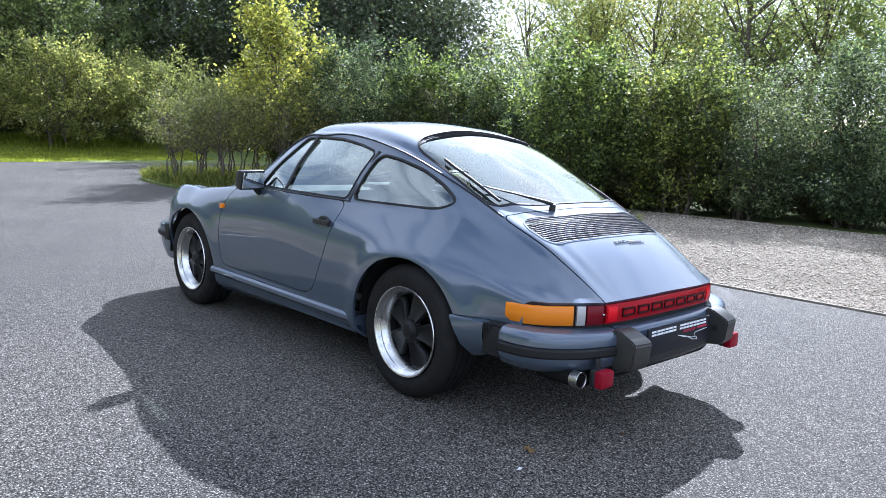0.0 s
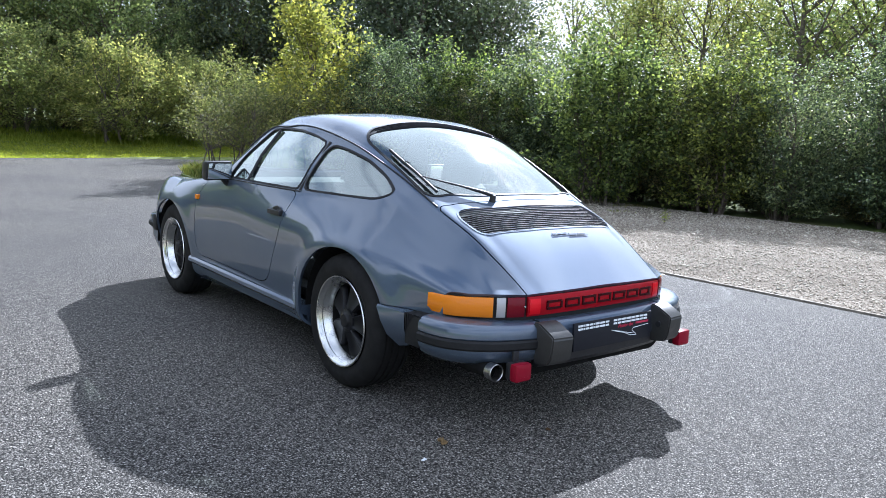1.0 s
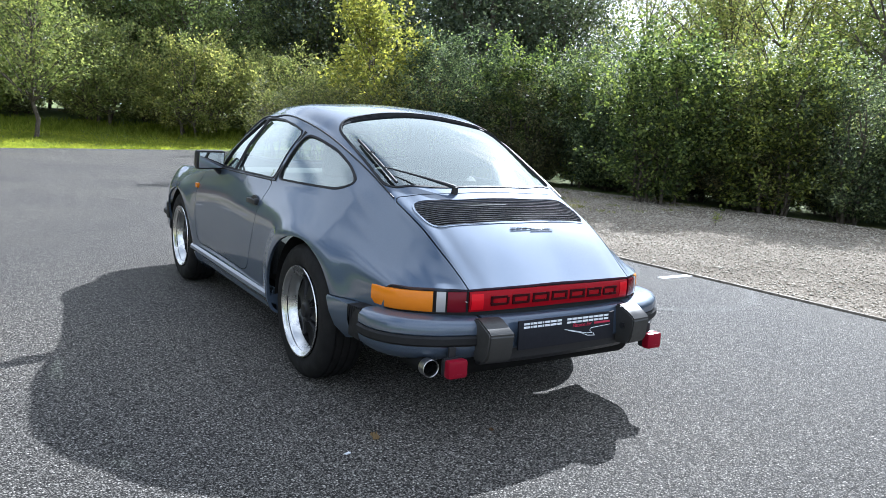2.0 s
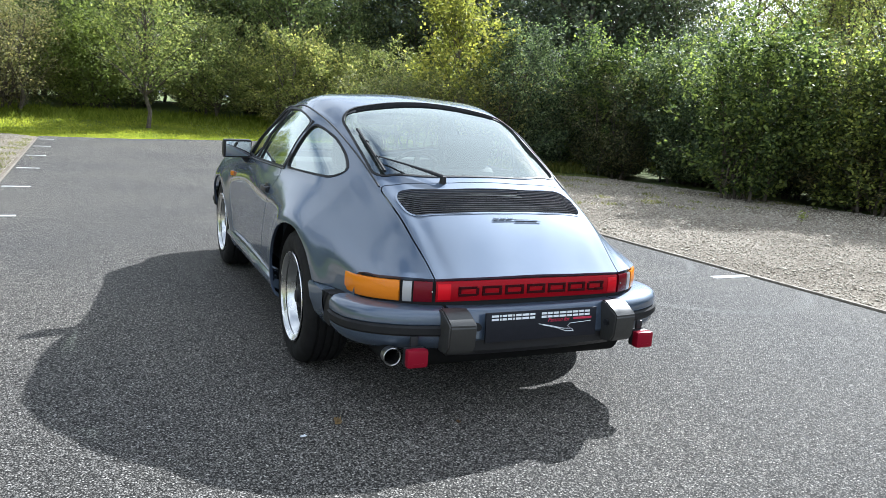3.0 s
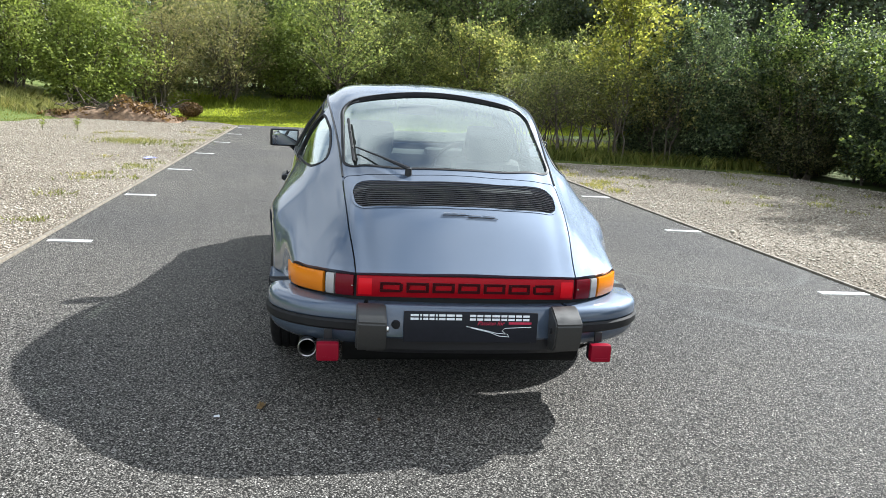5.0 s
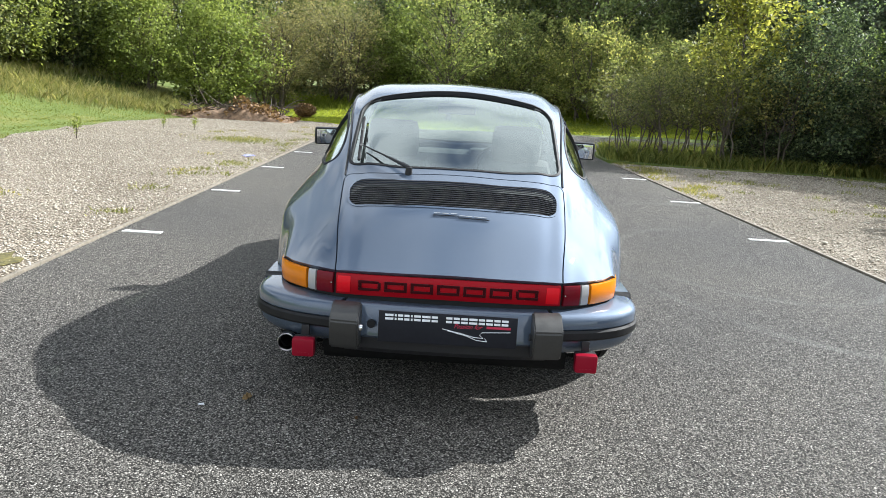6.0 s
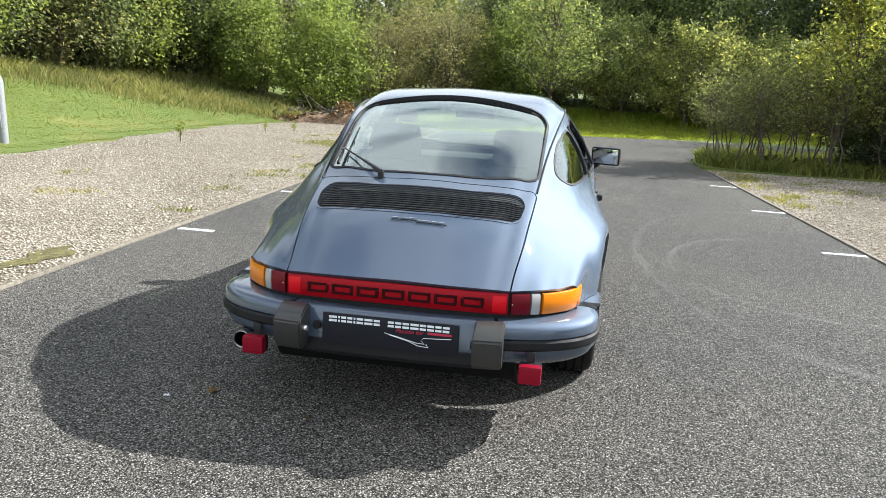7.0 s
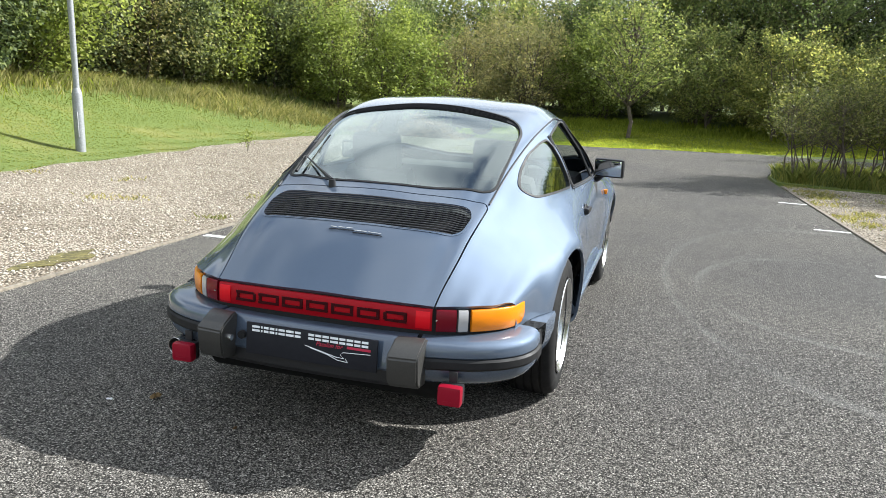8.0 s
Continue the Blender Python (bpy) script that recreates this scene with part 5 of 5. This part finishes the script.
for sx in (1, -1):
    wheel(sx * 0.690, 0.0, sx)
    wheel(sx * 0.682, 2.272, sx)
    for y0, r in ((0.01, ARCH_R), (2.272, .345)):
        # wheel well liner
        v, f = [], []
        for k in range(25):
            t = math.pi * 0.84 * k / 24
            for x in (.80, .62, .40):
                v.append((sx * (x - .02), y0 + (r + .004) * math.cos(t), WHEEL_Z + (r + .004) * math.sin(t)))
        f = [(i * 3 + k, i * 3 + k + 1, i * 3 + k + 4, i * 3 + k + 3) for i in range(24) for k in range(2)]
        mesh_ob("wheel_well", v, f, UNDER, CAR)
bm = bmesh.new()
box(bm, 0, 1.14, 0.25, 1.30, 1.50, 0.10, 0.03)
box(bm, 0, 1.05, 0.37, 0.86, 3.6, 0.14, 0.03)
box(bm, 0, -.45, 0.30, 0.80, 0.7, 0.12, 0.04)
part("floor_pan", bm, UNDER, CAR, "black underbody")


def sweep(path, profile, closed=True, rise=None):
    """A section (outward, z) swept along a plan path of (x, y); outward is to the left of travel."""
    p = np.array(path, float)
    d = np.gradient(p, axis=0)
    n = np.stack([-d[:, 1], d[:, 0]], 1)
    n /= np.linalg.norm(n, axis=1, keepdims=True)
    vs, fs = [], []
    m = len(profile)
    for i in range(len(p)):
        dz = rise(p[i, 0]) if rise else 0.0
        for o, z in profile:
            vs.append((p[i, 0] + n[i, 0] * o, p[i, 1] + n[i, 1] * o, z + dz))
    for i in range(len(p) - 1):
        for k in range(m if closed else m - 1):
            q = (k + 1) % m
            fs.append((i * m + k, i * m + q, (i + 1) * m + q, (i + 1) * m + k))
    if closed:
        fs.append(tuple(range(m))[::-1])
        fs.append(tuple((len(p) - 1) * m + k for k in range(m)))
    bm = bmesh.new()
    bv = [bm.verts.new(q) for q in vs]
    for q in fs:
        bm.faces.new([bv[i] for i in q])
    return bm


def plan_curve(pts, n=60):
    p = np.array(pts, float)
    L = np.concatenate([[0], np.cumsum(np.linalg.norm(np.diff(p, axis=0), axis=1))])
    t = np.linspace(0, L[-1], n)
    return np.stack([curve_at(list(zip(L, p[:, 0])), t), curve_at(list(zip(L, p[:, 1])), t)], 1)


def both(pts):
    return pts + [(-x, y) for x, y in pts[-2::-1]]


# ---- rear bumper ----
bp = plan_curve(both([(.770, -.585), (.766, -.66), (.742, -.735), (.69, -.80), (.60, -.86), (.46, -.905), (.32, -.927), (.15, -.938), (0, -.94)]), 120)
BUMPER = empty("rear_bumper")
BUMPER.parent = CAR
ends = [np.array([q for q in bp if q[0] * s > .40]) for s in (1, -1)]
mid = np.array([q for q in bp if abs(q[0]) <= .40])
for e in ends:
    part("bumper_end", sweep(e, [(-.10, .476), (-.03, .474), (-.008, .468), (.004, .458), (.009, .446), (.010, .418), (.004, .411), (-.10, .411)]), PAINT, BUMPER)
    part("rubber_strip", sweep(e, [(-.05, .413), (.010, .412), (.017, .404), (.017, .380), (.010, .371), (-.05, .370)]), RUBBER, BUMPER, "black rubber bumper strip")
    part("lower_end", sweep(e, [(-.08, .372), (.006, .371), (.004, .350), (-.012, .325), (-.04, .305), (-.10, .298)]), PAINT, BUMPER)
part("bumper_centre", sweep(mid, [(-.08, .476), (-.032, .474), (-.022, .469), (-.016, .460), (.0, .353), (-.005, .345), (-.08, .345)]), PAINT, BUMPER)
part("valance", sweep(mid, [(-.10, .347), (-.008, .346), (-.012, .30), (-.03, .280), (-.12, .272)]), PLASTIC, BUMPER, "black lower valance")
for s in (1, -1):
    bm = bmesh.new()
    sect = [(-.905, .477), (-.938, .479), (-1.016, .442), (-1.023, .430), (-1.014, .345), (-.995, .318), (-.92, .308)]
    a = [bm.verts.new((s * .322, y, z)) for y, z in sect]
    b = [bm.verts.new((s * .432, y + .012, z)) for y, z in sect]
    for i in range(len(sect)):
        k = (i + 1) % len(sect)
        bm.faces.new((a[i], a[k], b[k], b[i]))
    bm.faces.new(a)
    bm.faces.new(b[::-1])
    bmesh.ops.recalc_face_normals(bm, faces=bm.faces)
    bmesh.ops.bevel(bm, geom=list(bm.edges), offset=.006, segments=2, affect="EDGES")
    over = part("overrider", bm, OVER, BUMPER, "black plastic overrider")
    bm = bmesh.new()
    bmesh.ops.create_cone(bm, cap_ends=True, segments=16, radius1=.014, radius2=.012, depth=.012, matrix=Matrix.Translation((s * .318, -.965, .395)) @ Matrix.Rotation(radians(90), 4, "Y"))
    part("plate_lamp", bm, CHROME if s < 0 else PLASTIC, over)
    # bellows between bumper and wing
    for k in range(7):
        y = -.500 - .013 * k
        x = .786 - .0025 * k
        bm = sweep(np.array([(s * (x - .10), y), (s * (x - .05), y), (s * x, y)]), [(-.004, .470), (.0045, .470), (.0045, .335), (-.004, .335)])
        for vv in bm.verts:
            if abs(vv.co.x) > x - .02 and vv.co.z < .4:
                vv.co.x -= s * .02
        part("bellows_rib", bm, RUBBER, BUMPER)
    bm = bmesh.new()
    box(bm, s * .725, -.54, .40, .10, .10, .125, .004)
    part("bellows", bm, RUBBER, BUMPER, "black rubber bellows")
    # painted quarter panel below the bumper seam
    bm = bmesh.new()
    rows = []
    for t in np.linspace(0, 1, 10):
        yt = -.300 - .195 * t
        lo = .30 + .02 * t
        rows.append([bm.verts.new((s * x, yy2, z)) for x, yy2, z in ((.72, yt, .4655), (.788 - .004 * t, yt, .4655), (.795 - .010 * t, yt, .455), (.795 - .012 * t, yt - .035 * (1 - t), .40), (.780 - .012 * t, yt - .065 * (1 - t), .345), (.745 - .01 * t, yt - .11 * (1 - t), lo), (.66, yt - .11 * (1 - t), lo - .01))])
    for a, b in zip(rows, rows[1:]):
        for i in range(6):
            bm.faces.new((a[i], a[i + 1], b[i + 1], b[i]))
    part("bumper_side", bm, PAINT, BUMPER)

# ---- tail lamps ----
tp = plan_curve(both([(.700, -.545), (.690, -.61), (.672, -.66), (.615, -.735), (.54, -.80), (.438, -.853), (.33, -.873), (.17, -.887), (0, -.89)]), 240)


def tail_rise(x):
    return 0.018 * (1 - (x / .70) ** 2)


part("tail_panel", sweep(tp, [(-.03, .569), (-.010, .569), (-.012, .40), (-.03, .40)], rise=tail_rise), RUBBER, CAR, "black seal round the lamps")


def lens(name, x0, x1, material, parent, z0=.480, z1=.561, out=.004, label=""):
    p = np.array([q for q in tp if min(x0, x1) <= q[0] <= max(x0, x1)])
    return part(name, sweep(p, [(-.012, z1), (out - .004, z1), (out, z1 - .005), (out + .002, (z0 + z1) / 2), (out, z0 + .005), (out - .004, z0), (-.012, z0)], rise=tail_rise), material, parent, label, 50)


for s in (1, -1):
    LAMP = empty("tail_lamp")
    LAMP.parent = CAR
    lens("indicator_lens", s * .552, s * .702, AMBER, LAMP, label="amber indicator lens")
    lens("reversing_lens", s * .515, s * .550, CLEAR, LAMP, label="clear ribbed reversing lens")
    lens("brake_lens", s * .440, s * .513, DARKRED, LAMP, label="dark red brake lens")
    bm = bmesh.new()
    bmesh.ops.create_cone(bm, cap_ends=True, segments=10, radius1=.004, radius2=.003, depth=.006, matrix=Matrix.Translation((s * .449, -.862, .535)) @ Matrix.Rotation(radians(90), 4, "X"))
    part("lens_screw", bm, CHROME, LAMP)
REFLECT = lens("reflector_panel", -.435, .435, RED, CAR, label="red reflector panel with dark maker's mark")


for s in (1, -1):
    lens("reflector_block", s * .368, s * .430, BRIGHTRED, REFLECT, .487, .554, .007, "bright red ribbed reflector")


def at_tail(x, out):
    i = int(np.argmin(np.abs(tp[:, 0] - x)))
    return tp[i, 1] - out


# dark blocks of the maker's mark, one stroke group a block
for k in range(7):
    x = -.30 + .100 * k
    bm = bmesh.new()
    zc = .5205 + tail_rise(x)
    for dx, dz, w, h in ((0, .0145, .086, .010), (0, -.0145, .086, .010), (-.037, 0, .012, .028), (.037, 0, .012, .028)):
        box(bm, x + dx, at_tail(x + dx, .0055), zc + dz, w, .007, h, .001)
    part("mark_block", bm, MARK, REFLECT)


# ---- rear plate, badge, lamps, exhaust ----
PLATE = empty("show_plate", Matrix.Translation((0.006, -.9535, .403)) @ Matrix.Rotation(radians(-3), 4, "X"))
PLATE.parent = CAR
bm = bmesh.new()
box(bm, 0, -.002, 0, .520, .010, .118, .002)
part("plate_board", bm, PLATEBLACK, PLATE, "black show plate with white and red bars")


def bars(name, spec, y, material, parent):
    """Thin raised bars (x, z, width, height) on a panel that faces the rear."""
    bm = bmesh.new()
    for x, z, w, h in spec:
        box(bm, x, y, z, w, .0016, h, .0004)
    return part(name, bm, material, parent)


# two rows of plain white bars, one pair a character
for x0, widths in ((-.236, (.036, .012, .024, .024, .012, .030, .036, .028)), (-.008, (.028, .028, .030, .036, .028, .030, .028, .030))):
    x = x0
    for w in widths:
        bars("white_bar", [(x + w / 2 - .002, .0455, w - .005, .0085), (x + w / 2 - .002, .0315, w - .005, .0085)], -.0078, WHITEPLASTIC, PLATE)
        x += w
bars("red_bar", [(.190, .018, .090, .009)], -.0078, REDBAR, PLATE)
words = bpy.data.curves.new("slogan", "FONT")
words.body, words.size, words.shear, words.extrude = "Passion for", .0235, 0.35, .0006
tmp = new("slogan", words)
bpy.context.view_layer.update()
me = bpy.data.meshes.new_from_object(tmp.evaluated_get(bpy.context.evaluated_depsgraph_get()))
bpy.data.objects.remove(tmp)
me.materials.clear()
me.materials.append(REDBAR)
slogan = new("slogan", me)
slogan.parent = PLATE
slogan.matrix_basis = Matrix.Translation((.022, -.0080, .0095)) @ Matrix.Rotation(radians(90), 4, "X")
for pts in ([(-.02, .004), (.05, -.010), (.10, -.022), (.135, -.024), (.12, -.012), (.13, -.002), (.235, .004)], [(.0, -.002), (.07, -.018), (.11, -.033), (.150, -.036), (.140, -.024)]):
    v, f = tube([(x, -.008, z) for x, z in pts], .0014, 5)
    mesh_ob("white_line", v, f, WHITEPLASTIC, PLATE)
bm = bmesh.new()
bmesh.ops.create_cone(bm, cap_ends=True, segments=18, radius1=.017, radius2=.015, depth=.014, matrix=Matrix.Translation((-.282, -.945, .405)) @ Matrix.Rotation(radians(90), 4, "X"))
part("blanking_plug", bm, RUBBER, BUMPER, "round rubber plug")

# model badge, plain raised bars on the lid over a thin base line
def badge_stroke(pts, r, material, name):
    v, f = tube([on_top(x, y, .0035) for x, y in pts], r, 6)
    mesh_ob(name, v, f, material, LIDPART)


for x0, n, wide, y0 in ((-.078, 3, .034, -.632), (.026, 2, .060, -.640)):
    x1 = x0 + n * wide
    badge_stroke([(x, y0 - .004) for x in np.linspace(x0, x1 + .004, 7)], .0018, BLACKALLOY, "badge_base")
    for k in range(n):
        a0, a1 = x0 + k * wide + .003, x0 + (k + 1) * wide - .005
        badge_stroke([(a0, y0 + .006), (a1, y0 + .006)], .0024, CHROME, "badge_bar")

for s in (1, -1):
    FOG = empty("fog_lamp", Matrix.Translation((s * .535, -.945, .300)))
    FOG.parent = CAR
    bm = bmesh.new()
    box(bm, 0, .0, 0, .086, .040, .072, .012)
    part("fog_lens", bm, FOGRED, FOG, "red rear fog lamp lens")
    bm = bmesh.new()
    box(bm, 0, .030, 0, .084, .030, .070, .010)
    box(bm, 0, .035, .045, .030, .012, .060, .003)
    part("fog_housing", bm, PLASTIC, FOG)
    bars("lens_rib", [(0, -.020, .046, .006)], -.0205, FOGRED, FOG)
v, f = lathe([(.0, .034), (.004, .036), (.006, .034), (.003, .031), (-.035, .030), (-.035, .034), (0, .034)], 28)
mesh_ob("exhaust_tip", [(-.612 + b, -.885 - a, .292 + c) for a, b, c in v], f, PIPE, CAR, "chrome exhaust tail pipe ring", 40)
v, f = lathe([(-.034, .033), (-.034, .029), (-.20, .029), (-.20, .033), (-.034, .033)], 24)
mesh_ob("exhaust_pipe", [(-.612 + b, -.885 - a, .292 + c) for a, b, c in v], f, UNDER, CAR, "dark exhaust pipe", 40)
bm = bmesh.new()
bmesh.ops.create_cone(bm, cap_ends=True, segments=20, radius1=.030, radius2=.030, depth=.01, matrix=Matrix.Translation((-.612, -.75, .292)) @ Matrix.Rotation(radians(90), 4, "X"))
part("exhaust_inside", bm, UNDER, CAR)
bm = bmesh.new()
bmesh.ops.create_cone(bm, cap_ends=True, segments=24, radius1=.10, radius2=.10, depth=.95, matrix=Matrix.Translation((0, -.76, .305)) @ Matrix.Rotation(radians(90), 4, "Y"))
part("silencer", bm, UNDER, CAR, "dark silencer drum")
# unseen dark block filling the engine bay, added to stop light passing through
bm = bmesh.new()
box(bm, 0, -.57, .45, .84, .46, .24, .03)
part("engine", bm, UNDER, CAR)
# unseen dark block under the front lid, added likewise to stop sunlight
bm = bmesh.new()
box(bm, 0, 2.30, .46, .62, .9, .32, .03)
part("front_boot", bm, UNDER, CAR)

# rear wiper parked along the glass
WIPER = empty("rear_wiper")
WIPER.parent = CAR
a = on_top(-.20, -.352, 0)
v, f = tube([a + Vector((0, 0, -.01)), a + Vector((0, -.004, .028))], [.017, .014], 12)
mesh_ob("pivot", v, f, PLASTIC, WIPER)
arm = [a + Vector((0, -.004, .026)), on_top(-.235, -.315, .028), on_top(-.32, -.235, .022), on_top(-.425, -.125, .016)]
v, f = tube(arm, [.010, .009, .005, .0035], 8)
mesh_ob("wiper_arm", v, f, PLASTIC, WIPER)
bl = [on_top(-.432 - .02 * t, -.225 + .36 * t, .012) for t in np.linspace(0, 1, 12)]
v, f = tube(bl, .0075, 6)
mesh_ob("wiper_blade", v, f, RUBBER, WIPER)
for t in (.3, .7):
    p = Vector(bl[int(t * 11)])
    v, f = tube([p + Vector((0, -.028, .008)), p + Vector((.001, 0, .013)), p + Vector((0, .028, .008))], .0035, 5)
    mesh_ob("blade_clip", v, f, RUBBER, WIPER)

# front bumper
fb = plan_curve(both([(.765, 2.66), (.768, 2.75), (.752, 2.84), (.70, 2.93), (.58, 3.01), (.40, 3.07), (.2, 3.10), (0, 3.11)]), 80)[::-1]
FRONT = empty("front_bumper")
FRONT.parent = CAR
part("bumper_cover", sweep(fb, [(-.14, .505), (-.02, .503), (.004, .495), (.010, .478), (.010, .452), (-.14, .445)]), PAINT, FRONT)
part("rubber_strip", sweep(fb, [(-.05, .455), (.014, .453), (.022, .444), (.022, .420), (.012, .410), (-.05, .410)]), RUBBER, FRONT)
part("lower_apron", sweep(fb, [(-.10, .412), (.002, .411), (-.006, .34), (-.04, .25), (-.14, .24)]), PAINT, FRONT)
for s in (1, -1):
    bm = bmesh.new()
    box(bm, s * .752, 2.665, .452, .075, .075, .118, .01)
    part("bellows", bm, RUBBER, FRONT, "black rubber bellows")

# ---- cabin ----
bm = bmesh.new()
box(bm, 0, .80, .325, 1.30, 1.75, .05, .01)
box(bm, 0, .85, .40, .20, 1.5, .14, .03)
part("cabin_floor", bm, CLOTH, CAR, "dark carpeted cabin floor")
bm = bmesh.new()
box(bm, 0, -.06, .74, 1.02, .44, .10, .03)
part("parcel_shelf", bm, CLOTH, CAR, "dark carpeted parcel shelf")
for s in (1, -1):
    REAR = empty("rear_seat")
    REAR.parent = CAR
    bm = bmesh.new()
    box(bm, s * .27, .20, .56, .50, .12, .46, .03, Matrix.Rotation(radians(14), 4, "X"))
    part("seat_back", bm, CLOTH, REAR, "dark folding rear seat back")
    bm = bmesh.new()
    box(bm, s * .27, .36, .43, .50, .30, .12, .04)
    part("seat_cushion", bm, CLOTH, REAR)
for s in (1, -1):
    SEAT = empty("front_seat")
    SEAT.parent = CAR
    bm = bmesh.new()
    box(bm, s * .335, .86, .43, .46, .48, .15, .05, Matrix.Rotation(radians(6), 4, "X"))
    part("seat_cushion", bm, CLOTH, SEAT)
    bm = bmesh.new()
    box(bm, s * .335, .60, .69, .47, .15, .48, .06, Matrix.Rotation(radians(18), 4, "X"), 0.82)
    part("seat_back", bm, CLOTH, SEAT)
    bm = bmesh.new()
    box(bm, s * .335, .505, 1.00, .27, .10, .20, .045, Matrix.Rotation(radians(16), 4, "X"))
    part("headrest", bm, CLOTH, SEAT)
    bm = bmesh.new()
    box(bm, s * .700, 1.10, .60, .03, 1.05, .46, .01)
    part("door_card", bm, CLOTH, DOORS[s])
bm = bmesh.new()
box(bm, 0, 1.56, .74, 1.28, .34, .24, .05)
box(bm, .33, 1.47, .86, .46, .16, .06, .03)
part("dashboard", bm, CLOTH, CAR, "black dashboard")
STEER = empty("steering_wheel", Matrix.Translation((.335, 1.34, .775)) @ Matrix.Rotation(radians(-62), 4, "X"))
STEER.parent = CAR
v, f = tube([(.19 * math.cos(a), .19 * math.sin(a), 0) for a in np.linspace(0, 2 * math.pi, 40, endpoint=False)], .014, 8, True)
mesh_ob("wheel_rim", v, f, PLASTIC, STEER)
bm = bmesh.new()
box(bm, 0, 0, -.01, .15, .12, .04, .02)
box(bm, 0, 0, -.01, .36, .035, .012, .004)
box(bm, 0, -.09, -.01, .035, .18, .012, .004)
part("wheel_hub", bm, PLASTIC, STEER)
bm = bmesh.new()
box(bm, 0, 1.18, 1.150, .24, .03, .065, .014)
part("interior_mirror", bm, PLASTIC, CAR)
